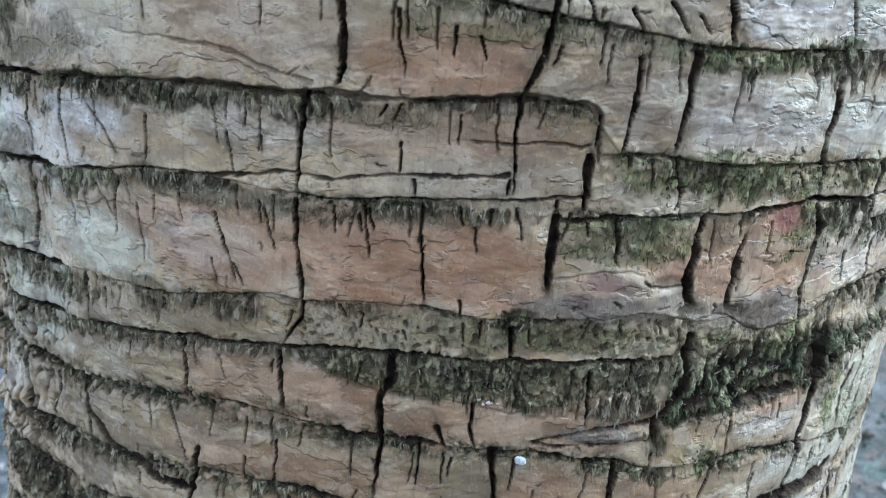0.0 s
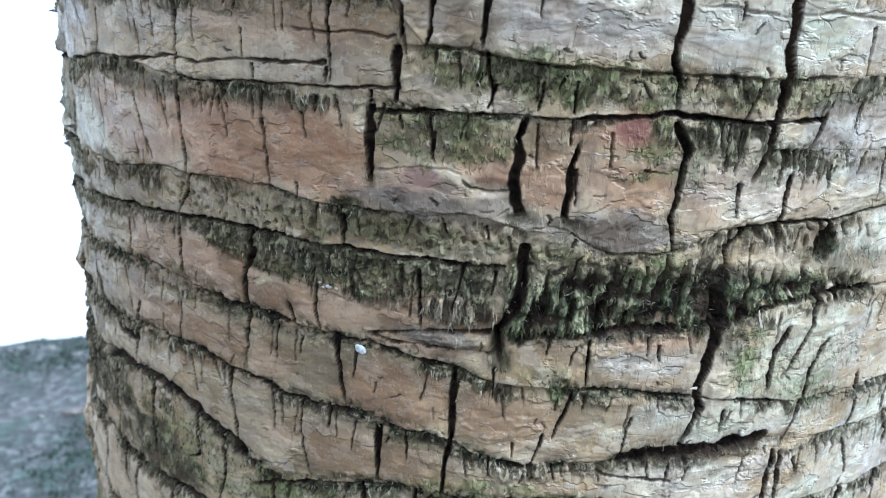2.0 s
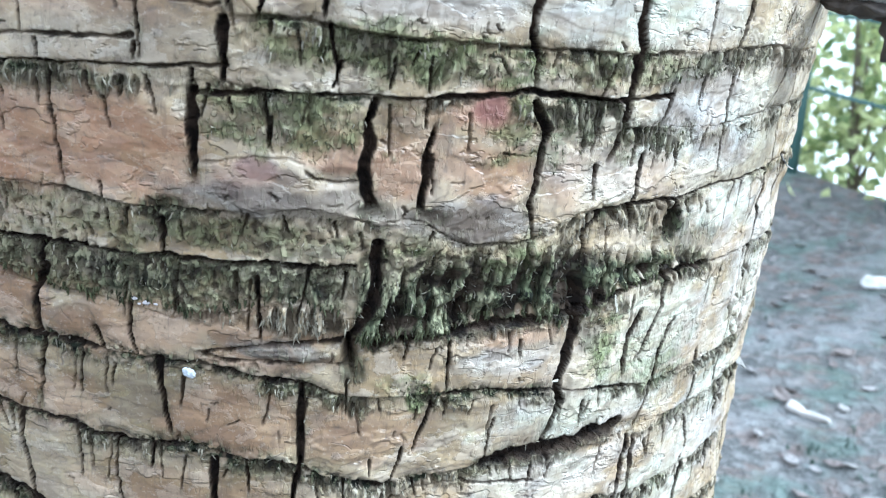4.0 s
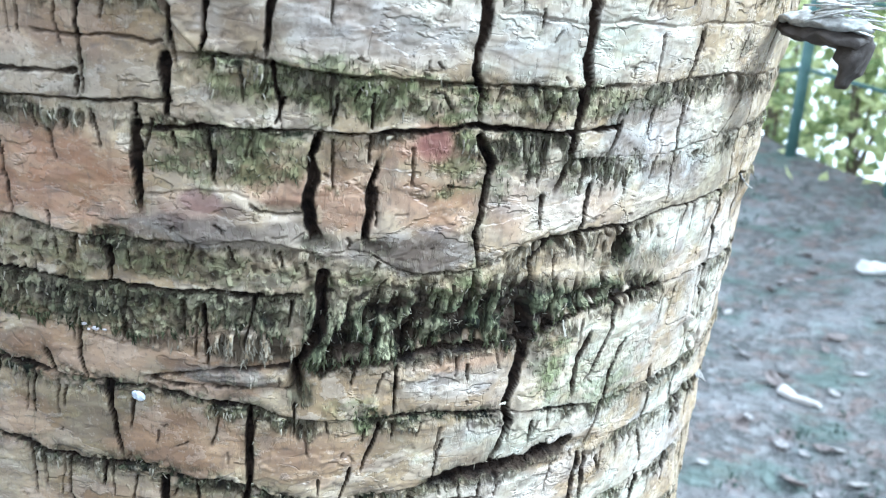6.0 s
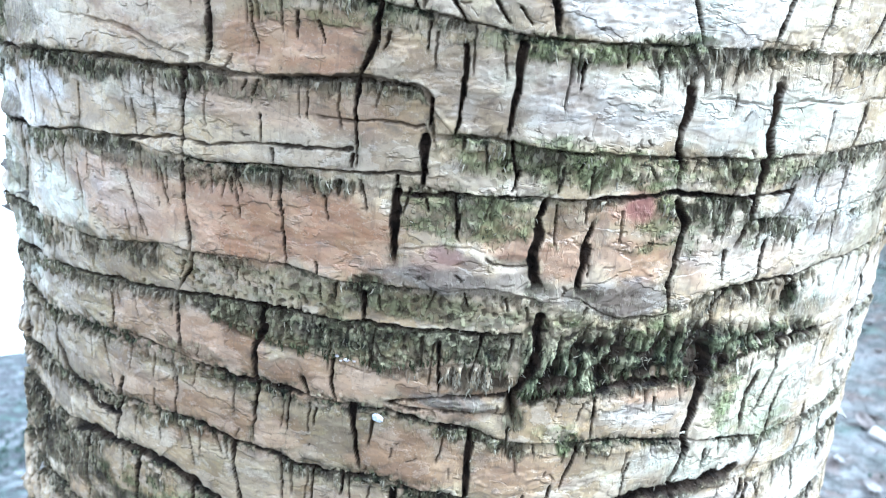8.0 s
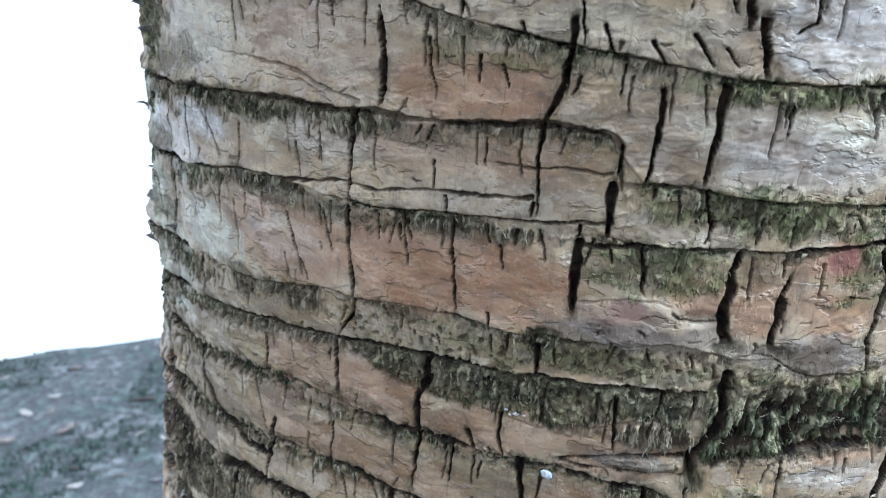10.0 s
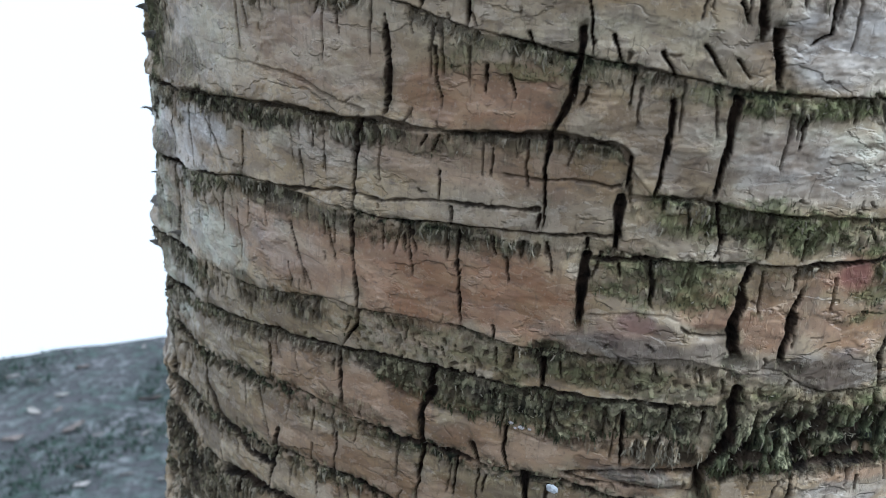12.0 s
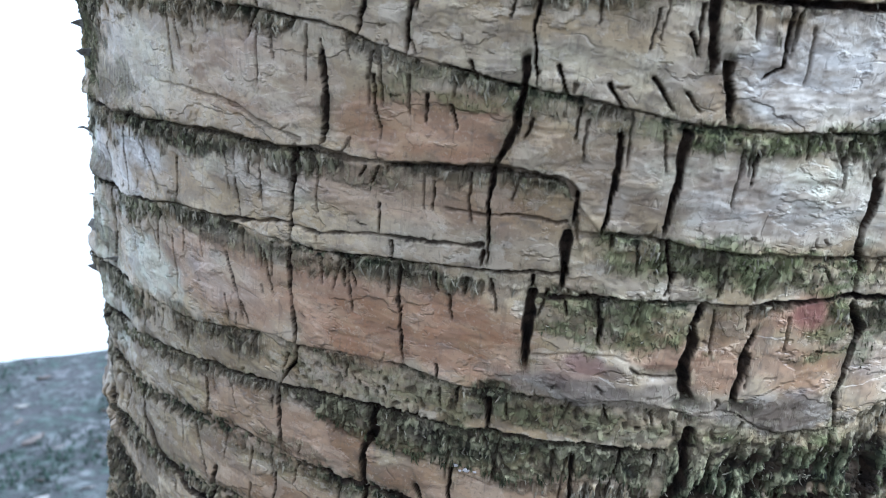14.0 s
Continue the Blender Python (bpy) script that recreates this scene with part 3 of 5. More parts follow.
def value_noise(x, y, seed=0):
    x, y = x + seed * 17.31, y + seed * 41.77
    i, j = np.floor(x).astype(int), np.floor(y).astype(int)
    u, v = x - i, y - j
    u, v = u * u * (3 - 2 * u), v * v * (3 - 2 * v)
    i0, i1, j0, j1 = i & 255, (i + 1) & 255, j & 255, (j + 1) & 255
    return (lattice[i0, j0] * (1 - u) + lattice[i1, j0] * u) * (1 - v) + (lattice[i0, j1] * (1 - u) + lattice[i1, j1] * u) * v


def fractal(x, y, octaves, seed=0):
    total, gain = 0.0, 0.5
    for k in range(octaves):
        co, si = math.cos(0.55 * k), math.sin(0.55 * k)
        total = total + gain * value_noise((co * x - si * y) * 2 ** k, (si * x + co * y) * 2 ** k, seed + k * 3)
        gain *= 0.5
    return total / (1 - 0.5 ** octaves)


cols = np.arange(LEFT * ARC, RIGHT * ARC + STEP, STEP)
rows = np.arange(LOW, HIGH + STEP, STEP)
X, H = np.meshgrid(cols, rows)
# ragged edges: every line is read through a slightly shaken sheet
XS = X + 1.5 * (fractal(X / 9, H / 9, 3, 1) - 0.5) + 0.9 * (fractal(X / 3.4, H / 3.0, 3, 2) - 0.5)
HS = H + 1.8 * (fractal(X / 11, H / 9, 3, 3) - 0.5) + 0.9 * (fractal(X / 3.2, H / 3.1, 3, 4) - 0.5)


def window(points, reach):
    xs = [a * ARC for a, _ in points]
    hs = [b for _, b in points]
    c0, c1 = np.searchsorted(cols, (min(xs) - reach, max(xs) + reach))
    r0, r1 = np.searchsorted(rows, (min(hs) - reach, max(hs) + reach))
    return slice(max(r0, 0), max(r1, 0)), slice(max(c0, 0), max(c1, 0))


def near_line(points, reach):
    """The grid's window round a line, each node's distance from it and how far along it that lies, 0 to 1."""
    win = window(points, reach)
    x, h = XS[win], HS[win]
    best, along = np.full(x.shape, 99.0), np.zeros(x.shape)
    legs = list(zip(points[:-1], points[1:]))
    for k, ((a0, b0), (a1, b1)) in enumerate(legs):
        ax, ay, dx, dy = a0 * ARC, b0, (a1 - a0) * ARC, b1 - b0
        s = np.clip(((x - ax) * dx + (h - ay) * dy) / (dx * dx + dy * dy + 1e-9), 0, 1)
        d = np.hypot(x - ax - s * dx, h - ay - s * dy)
        near = d < best
        best, along = np.where(near, d, best), np.where(near, (k + s) / len(legs), along)
    return win, best, along


curves = [np.interp(cols / ARC, [a for a, _ in e], [b for _, b in e]) for e in edges]
thick = [0.75 * np.interp(cols / ARC, [a for a, _ in f], [b for _, b in f]) for f in frays]

# frayed zones, ragged at their lower ends
fray, fibre, gaps = np.zeros_like(X), np.zeros_like(X), np.zeros_like(X)
tooth = 7.0 * (value_noise(X / 1.5, H / 60, 11) - 0.5) + 5.0 * (value_noise(X / 5, H / 30, 12) - 0.5)
thin_out = np.clip(0.05 + 1.5 * smooth(fractal(X / 17, H / 9, 3, 15), 0.32, 0.64), 0, 1.1)
# how much of each zone is frayed at all
fullness = [0.8, 0.85, 0.8, 0.9, 0.6, 0.95, 0.9, 0.9, 1.0, 0.9, 0.9]
for k, (c, w, full) in enumerate(zip(curves, thick, fullness)):
    w = w * (0.55 + 0.9 * value_noise(cols / 14, 0 * cols + float(c[0]), 13))
    below = c[None, :] - HS
    flank_wide = 1 + 0.7 * smooth(-cols / ARC, 26, 40)
    w = w * flank_wide
    if k in (1, 2, 3):
        w = w * (1 - 0.38 * smooth(14 - cols / ARC, 0, 4) * smooth(cols / ARC, -34, -22))
    zone = full * flank_wide[None, :] * smooth(below, -0.6, 0.8) * (1 - smooth(below + tooth * np.clip(w / 8, 0.3, 1.3), w * 0.55, w * 0.55 + 5.0)) * thin_out
    fray = np.maximum(fray, zone)
    # fibres: drawn-out, slanting, of uneven breadth
    slant = 1.5 * (value_noise(X / 19, H / 40, 46 + k) - 0.42)
    lean = X + slant * below + 2.0 * (value_noise(X / 7, H / 9, 70 + k) - 0.5)
    grain_n = fractal(lean / 1.9, below / 11, 2, 90 + k)
    fibre = np.maximum(fibre, smooth(grain_n, 0.50, 0.64) * (0.35 + 0.65 * value_noise(X / 4, H / 7, 110 + k)) * smooth(zone, 0.1, 0.5))
    gaps = np.maximum(gaps, (1 - smooth(grain_n, 0.36, 0.47)) * smooth(zone, 0.2, 0.6))

# patches of colour, moss and painted shade
def patches(spots, ragged=0.55):
    out = np.zeros_like(X)
    torn = ragged * (fractal(X / 7, H / 5, 3, 21) - 0.5) * 2
    for a, b, rx, ry, amount in spots:
        win = window([(a - rx * 1.6 / ARC, b - ry * 1.6), (a + rx * 1.6 / ARC, b + ry * 1.6)], 1)
        d = np.sqrt(((X[win] - a * ARC) / rx) ** 2 + ((H[win] - b) / ry) ** 2)
        out[win] = np.maximum(out[win], amount * (1 - smooth(d + torn[win], 0.65, 1.25)))
    return out


# plate tones: brown below, grey and pale above, partly painted light from upper right
brown_broad = [(-2, 147, 44, 9, 0.5), (18, 160, 30, 14, 0.15), (-14, 172, 34, 12, 0.55), (0, 167, 26, 10, 0.9), (-18, 104, 38, 14, 0.75), (-10, 55, 34, 12, 0.35), (-14, 28, 40, 12, 0.3)]
ochre_broad = [(-14, 56, 60, 22, 1.0), (-12, 30, 60, 20, 1.0), (-34, 30, 44, 34, 0.9), (8, 28, 44, 18, 1.0), (4, 0, 60, 20, 1.0), (-26, 50, 44, 28, 0.8), (22, 24, 36, 14, 0.8), (20, -20, 70, 16, 0.9), (0, 86, 46, 8, 0.6), (10, 54, 34, 9, 0.8), (-20, 104, 36, 14, 0.4), (34, 8, 20, 6, 0.4)]
grey_broad = [(24, 160, 58, 26, 0.2), (-42, 140, 30, 22, 0.3), (-44, 100, 28, 24, 0.25), (24, 192, 40, 12, 0.4), (-4, 190, 50, 10, 0.3), (-16, 142, 40, 10, 0.1)]
# patches on the left flank put the bright sky's light into the colour
pale_broad = [(-30, 166, 30, 13, 0.35), (30, 190, 44, 15, 0.75), (24, 157, 40, 13, 0.5), (40, 153, 40, 13, 0.7), (12, 186, 26, 8, 0.2), (40, 112, 30, 16, 0.35), (56, 110, 36, 40, 0.3), (-31, 136, 22, 7, 1.0), (-37, 118, 26, 12, 0.8), (-18, 176, 34, 11, 0.2), (-31, 93, 24, 12, 0.75), (-41, 66, 24, 24, 0.7), (-14, 143, 26, 7, 0.3), (-18, 104, 18, 9, 0.35), (-46, 128, 22, 12, 0.9), (-48, 96, 22, 16, 0.8), (-12, 172, 24, 9, 0.3), (-50, 30, 20, 24, 0.5), (44, 40, 30, 16, 0.25)]
ochre = patches(ochre_broad, 0.3)
orange, red = np.maximum(patches([(a, h, 1.45 * rx, 1.4 * ry, k) for a, h, rx, ry, k in orange_patches], 0.4), patches(brown_broad, 0.3)), patches(red_patches, 0.5)
grey, pale = np.maximum(patches(grey_patches), patches(grey_broad, 0.4)), np.maximum(patches(pale_patches), patches(pale_broad, 0.4))
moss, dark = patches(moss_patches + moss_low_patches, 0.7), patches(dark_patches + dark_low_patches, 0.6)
moss = np.maximum(moss, 0.42 * fray * smooth(fractal(X / 30, H / 16, 2, 31), 0.45, 0.62))
dark = np.maximum(dark, 0.28 * fray * smooth(fractal(X / 24, H / 14, 2, 33), 0.5, 0.68))

# darker streaks that run down from the frayed edges
for c in curves:
    below = c[None, :] - H
    dark = np.maximum(dark, 0.24 * smooth(below, 0, 2) * (1 - smooth(below + 9 * (fractal(X / 5, H / 25, 3, 66) - 0.5), 5, 15)) * smooth(fractal(X / 22, H / 18, 2, 67), 0.42, 0.62))
# the mossy hollow and the dark lens beside it
def between(top, foot, soft_top, soft_foot, hang):
    q = X / ARC
    t = np.interp(q, [a for a, _ in top], [b for _, b in top])
    f = np.interp(q, [a for a, _ in foot], [b for _, b in foot])
    ends = smooth(q, top[0][0] - 0.6, top[0][0] + 0.6) * (1 - smooth(q, top[-1][0] - 2.5, top[-1][0] + 0.5))
    wob = 7 * (fractal(X / 9, H / 7, 3, 36) - 0.5)
    tufts = hang * (value_noise(X / 1.6, H / 40, 37) + value_noise(X / 4.5, H / 40, 38) - 1.0)
    return ends * smooth(t - H + wob, 0, soft_top) * smooth(H - f + tufts, 0, soft_foot), np.clip((H - f) / np.maximum(t - f, 1), 0, 1)


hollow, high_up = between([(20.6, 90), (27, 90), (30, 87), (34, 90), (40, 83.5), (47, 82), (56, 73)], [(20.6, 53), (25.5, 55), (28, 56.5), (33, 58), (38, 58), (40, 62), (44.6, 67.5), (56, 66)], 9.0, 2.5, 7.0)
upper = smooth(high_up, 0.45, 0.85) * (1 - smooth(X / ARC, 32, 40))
# dark moss, with shade painted in towards the undercut foot
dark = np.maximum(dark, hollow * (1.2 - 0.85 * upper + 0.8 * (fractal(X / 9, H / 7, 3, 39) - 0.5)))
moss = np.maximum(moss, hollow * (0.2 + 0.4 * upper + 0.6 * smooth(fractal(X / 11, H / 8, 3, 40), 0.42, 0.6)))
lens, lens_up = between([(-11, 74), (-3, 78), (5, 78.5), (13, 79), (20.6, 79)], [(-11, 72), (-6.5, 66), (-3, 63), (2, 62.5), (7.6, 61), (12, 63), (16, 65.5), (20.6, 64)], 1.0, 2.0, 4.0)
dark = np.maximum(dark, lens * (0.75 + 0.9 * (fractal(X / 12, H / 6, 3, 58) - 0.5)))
moss = np.maximum(moss, 0.35 * lens)
# olive, pitted skin under the tan plates
pitted = np.clip(patches([(2, 84, 26, 6, 0.9), (14, 86, 26, 5, 0.9), (-8, 82, 20, 6, 0.7)], 0.4) + 0.8 * lens + 0.9 * hollow * upper, 0, 1)
pit = smooth(value_noise((X + 0.4 * H) / 1.7, (H - 0.4 * X) / 2.1, 59), 0.66, 0.82) * pitted

bare = patches([(14.5, 98, 30, 7, 1.0), (29, 91.5, 20, 7, 1.0), (29.1, 124, 7, 5, 1.0), (23, 94, 8, 4, 1.0), (26.1, 120, 9, 4, 0.9), (6, 128, 22, 3, 0.9), (-6, 129, 20, 3, 0.8), (17, 130, 16, 4, 0.8), (36, 50, 26, 7, 0.9), (48, 50, 22, 8, 0.8), (15, 55, 20, 5, 0.8)], 0.3)
comb = patches([(17, 60.5, 14, 4.5, 1.0), (10, 61, 12, 3, 0.5)], 0.3)
tines = fractal((X - 0.1 * H) / 2.0, H / 14, 2, 124)
calm = (1 - 0.95 * np.clip(bare, 0, 1)) * (1 - 0.75 * np.clip(pitted, 0, 1))
fray, fibre, gaps = np.maximum(fray * calm, comb), np.maximum(fibre * calm, comb * smooth(tines, 0.44, 0.56)), np.maximum(gaps * calm, comb * (1 - smooth(tines, 0.36, 0.46)))
moss = np.maximum(moss, 0.42 * pitted)
moss, dark = moss * (1 - 0.6 * bare), dark * (1 - 0.5 * bare)

# swellings, flaking layers, hanging fibres
Z = 2.6 * (fractal(X / 70, H / 45, 3, 41) - 0.5) + 0.9 * (fractal(X / 15, H / 11, 3, 42) - 0.5)
leaf = fractal(X / 30 + 0.25 * np.sin(H / 6), H / 12, 3, 43) * 6
flake_edge = np.exp(-((leaf - np.round(leaf)) / 0.065) ** 2) * smooth(fractal(X / 18, H / 18, 2, 44), 0.48, 0.64)
still = np.clip(1 - 1.3 * fray, 0, 1)
Z += still * 0.14 * (np.floor(leaf) + smooth(leaf - np.floor(leaf), 0.0, 0.07) - 3.0)
Z += still * 0.22 * (fractal(X / 2.4, H / 1.9, 3, 166) - 0.5)
Z += still * 0.2 * (fractal((X + 0.4 * H) / 4.3, (H - 0.3 * X) / 4.0, 2, 45) - 0.5)
# small chips: thin torn layers with crisp edges
chips = fractal((X + 0.35 * H) / 13, (H - 0.2 * X) / 5.5, 3, 56) * 7
chip_zone = still * smooth(fractal(X / 22, H / 16, 2, 57), 0.50, 0.62)
chip_zone = np.maximum(chip_zone, still * patches([(24, 190, 46, 12, 0.9), (24, 160, 34, 12, 0.8), (-2, 104, 34, 11, 0.5), (-14, 172, 26, 9, 0.5), (-3, 30, 40, 12, 0.5), (48, 120, 24, 20, 0.5)], 0.7))
Z += chip_zone * 0.28 * (np.floor(chips) + smooth(chips - np.floor(chips), 0.0, 0.16) - 3.5)
flake_edge = np.maximum(flake_edge, 0.7 * chip_zone * np.exp(-((chips - np.round(chips) + 0.04) / 0.07) ** 2))
Z += 1.1 * fibre * np.clip(2 * fray, 0, 1) - 1.1 * gaps + 0.7 * fray * (fractal(X / 5, H / 11, 2, 48) - 0.5)
# moss stands up in tufts
Z += np.clip(moss + 0.6 * dark, 0, 1.2) * 1.6 * (fractal(X / 1.6, H / 3.0, 3, 49) - 0.45)
Z += np.clip(dark - 0.5, 0, 0.8) * 4.5 * (fractal(X / 5.5, H / 5.0, 3, 53) - 0.5)

Z -= 1.1 * pit
# split grain on the tongue of wood
tongue = patches([(16, 50.8, 16, 3.2, 1.0)], 0.1)
Z += tongue * 0.9 * (value_noise((X - 0.3 * H) / 14, (H - 0.12 * X) / 0.9, 61) - 0.5)
# the hollow is a tangle of rotten lumps with black holes between them
tangle = fractal((X + 0.5 * H) / 9, (H - 0.3 * X) / 6, 3, 62)
Z += hollow * 4.5 * (tangle - 0.5)
hung = fractal((X - 0.12 * H) / 2.1, H / 13, 2, 121)
tuft = hollow * smooth(hung, 0.49, 0.62) * (1 - 0.7 * upper) * (0.4 + 0.6 * smooth(tangle, 0.38, 0.56))
Z -= 2.2 * hollow * (1 - upper) * (1 - smooth(hung, 0.37, 0.46))
tuft = np.maximum(tuft, lens * smooth(value_noise(X / 1.5, H / 2.3, 122), 0.62, 0.82) * 0.8)
Z += 1.5 * tuft
# the gaps between the lumps have their shade put into the inner colour
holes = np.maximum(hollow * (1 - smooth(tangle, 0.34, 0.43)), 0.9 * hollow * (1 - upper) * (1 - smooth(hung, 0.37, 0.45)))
# crusty, flaking bark low on the flanks
crust = patches([(-50, 24, 48, 34, 1.0), (-52, -34, 60, 44, 1.0), (67, 25, 14, 34, 0.8), (-36, -22, 24, 14, 0.7), (-52, 150, 24, 20, 0.6)], 0.5)
scale_n = fractal((X - 0.2 * H) / 8, (H + 0.3 * X) / 12, 3, 63)
gap = crust * (1 - smooth(np.abs(2 * scale_n - 1), 0.02, 0.13))
Z += crust * 3 * (scale_n - 0.5) - 2.0 * gap
# each plate's foot stands a little over the scar below it
for c in curves:
    over = H - c[None, :] + 1.5 * (fractal(X / 9, H / 30, 2, 64) - 0.5)
    Z += 1.3 * smooth(over, -0.3, 0.5) * np.exp(-np.clip(over, 0, None) / 5.0) * smooth(fractal(X / 20, H / 40, 2, 65), 0.25, 0.6) * (1 - 0.7 * smooth(X / ARC, 40, 50))
Z += 3.0 * smooth(-X / ARC, 40, 50)
# the flanks are torn and lumpy
flank = np.maximum(smooth(-X / ARC, 34, 48), smooth(X / ARC, 56, 70))
Z += flank * 4.0 * (fractal(X / 26, H / 14, 3, 54) - 0.5)
shed = fractal((X + 0.3 * H) / 24, (H - 0.4 * X) / 34, 3, 123) * 6
Z += smooth(-X / ARC, 34, 48) * 1.3 * (np.floor(shed) + smooth(shed - np.floor(shed), 0.0, 0.12) - 3)

for c in curves:
    lip = np.exp(-((H - c[None, :] - 3.0) / 4.0) ** 2)
    Z += smooth(-X / ARC, 36, 47) * lip * 2.2 * smooth(fractal(X / 40, H / 22, 2, 60), 0.42, 0.62)
low_crust = patches([(-42, -24, 42, 26, 0.8), (-53, 18, 18, 36, 0.6), (-20, -36, 40, 16, 0.7), (-33, -2, 16, 12, 0.6)], 0.6) * smooth(fractal(X / 6, H / 6, 3, 165), 0.36, 0.56)
# crumbled, rotten strips along the scars
rubble = np.zeros_like(X)
low_side = smooth(26 - X / ARC, 0, 12) * smooth(58 - H, 0, 14)
for k, (c, full) in enumerate(zip(curves, (0.6, 0.9, 0.7, 0.8, 0.7, 0.6, 1.0, 1.0, 1.0, 1.0, 1.0))):
    off = H - c[None, :] + 1.6 * (fractal(X / 7, H / 12, 3, 130 + k) - 0.5) + 0.8
    strip = np.exp(-(off / ((1.0 + 2.4 * value_noise(X / 11, H / 40, 140 + k)) * (1 + 0.6 * low_side))) ** 2)
    rubble = np.maximum(rubble, full * strip * np.maximum(smooth(fractal(X / 16, H / 30, 3, 150 + k), 0.36, 0.6), 0.75 * low_side))
rubble *= (1 - 0.9 * np.clip(bare, 0, 1)) * (1 - 0.6 * smooth(X / ARC, 38, 50))
crumble = fractal(X / 2.0, H / 1.6, 3, 160)
Z += rubble * (2.4 * (crumble - 0.5) - 1.0)
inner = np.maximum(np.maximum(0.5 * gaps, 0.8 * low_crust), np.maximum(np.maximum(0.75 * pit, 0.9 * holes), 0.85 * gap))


joint_dark, sag = np.zeros_like(X), np.zeros_like(X)


def groove(points, half, depth, taper=0.0, sharp=1.0, ends=0.06, uneven=0.0, lifted=0.08):
    global Z
    win, d, s = near_line(points, half * 2.2 + 3)
    end = (smooth(s, -ends * 0.3, ends) if ends else 1.0) * (smooth(1 - s, -0.02, 0.14) if taper else 1.0)
    w = half * (1 - taper * s ** 1.5) * (0.5 + 0.95 * fractal(X[win] / 3.0, H[win] / 4.4, 2, 51))
    if uneven:
        closed = smooth(fractal(X[win] / 13, H[win] / 40, 3, 55), 0.36, 0.60)
        w, end = w * (1 - uneven * (1 - closed)), end * (1 - 0.8 * uneven * (1 - closed))
    cut = np.clip(1 - (d / np.maximum(w, 0.3)) ** (4.0 * sharp), 0, 1) * end
    lip = lifted * np.exp(-((d - w * 1.3) / (w * 0.7)) ** 2)
    Z[win] += lip * min(depth / 4, 1) - depth * cut
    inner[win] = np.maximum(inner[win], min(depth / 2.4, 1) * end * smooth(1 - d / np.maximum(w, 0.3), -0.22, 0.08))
    sag[win] = np.maximum(sag[win], min(depth / 4, 1) * np.exp(-(d / (w + 3.2)) ** 1.6))
    joint_dark[win] = np.maximum(joint_dark[win], min(depth / 5, 1) * np.exp(-(d / (w + 1.6)) ** 2))


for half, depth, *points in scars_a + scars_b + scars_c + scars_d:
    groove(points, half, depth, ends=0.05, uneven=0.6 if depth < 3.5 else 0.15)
all_cracks = cracks_top + cracks_upper + cracks_upper_side + cracks_middle + cracks_middle_side + cracks_lower + cracks_low_side + cracks_bottom
# the scars and cracks go on past the well-seen part
for c in curves:
    for a, b in ((-70, -36), (52, 88)):
        groove([(q, float(np.interp(q * ARC, cols, c))) for q in range(a, b, 3)], 1.1 if a < 0 else 0.7, 3.2 if a < 0 else 0.6, ends=0)
for c in (curves[0], curves[9], curves[10]):
    groove([(q, float(np.interp(q * ARC, cols, c))) for q in range(-36, 54, 3)], 1.1, 3.2, ends=0)
more = []
for k in range(len(curves) - 1):
    for a in np.arange(-68, 87, 7.0):
        q = a + rng.uniform(-2.5, 2.5)
        top = float(np.interp(q * ARC, cols, curves[k]))
        foot = float(np.interp(q * ARC, cols, curves[k + 1]))
        if q < -33 or q > 62 or top > 205 or foot < -25:
            more.append((rng.uniform(0.8, 2.2), (q, top), (q + rng.uniform(-1, 1), (top + foot) / 2), (q + rng.uniform(-1.5, 1.5), foot + rng.choice([0, 0, 0.4]) * (top - foot))))
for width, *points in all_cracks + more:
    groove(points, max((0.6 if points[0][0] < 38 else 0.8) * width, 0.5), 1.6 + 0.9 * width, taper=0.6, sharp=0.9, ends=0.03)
# hair cracks that open from the upper edges
for k in range(len(curves) - 1):
    for a in np.arange(-60, 80, 2.3):
        q = a + rng.uniform(-1.1, 1.1)
        top = float(np.interp(q * ARC, cols, curves[k]))
        foot = float(np.interp(q * ARC, cols, curves[k + 1]))
        if top - foot > 9 and rng.random() < 0.75:
            long = rng.uniform(3, 0.5 * (top - foot))
            start = top - rng.uniform(0.5, 6)
            groove([(q, start), (q + rng.uniform(-0.6, 0.6), start - long)], rng.uniform(0.3, 0.6), rng.uniform(1.2, 2.2), taper=0.6, ends=0.0)

# small ticks, nicks and lifted chips all over the plates
for k in range(330):
    q, h = rng.uniform(-52, 72), rng.uniform(-30, 205)
    if rng.random() < 0.45:
        c = curves[rng.integers(1, 9)]
        h = float(np.interp(q * ARC, cols, c)) + rng.uniform(0.5, 6)
    flat_tick = rng.random() < 0.4
    size = rng.uniform(1.2, 5.0)
    tilt = rng.normal(1.5 if flat_tick else 0.1, 0.35)
    dx, dh = size * math.sin(tilt) / ARC, size * math.cos(tilt)
    bend_x = rng.normal(0, 0.12)
    groove([(q, h), (q + dx / 2 + bend_x, h - dh / 2 - (0.5 if flat_tick else 0)), (q + dx, h - dh)], rng.uniform(0.25, 0.45), rng.uniform(0.5, 1.4), taper=0.5, ends=0.1, lifted=0.5 if flat_tick else 0.12)

# the plates' edges have shrunk and worn down towards the joints
Z -= 0.6 * sag

dark = np.maximum(dark, rubble * (0.25 + 1.1 * smooth(crumble, 0.62, 0.36)))
# dark blotches spread out of the deeper joints here and there
dark = np.maximum(dark, 0.8 * joint_dark * smooth(fractal(X / 9, H / 6, 4, 35), 0.42, 0.66))

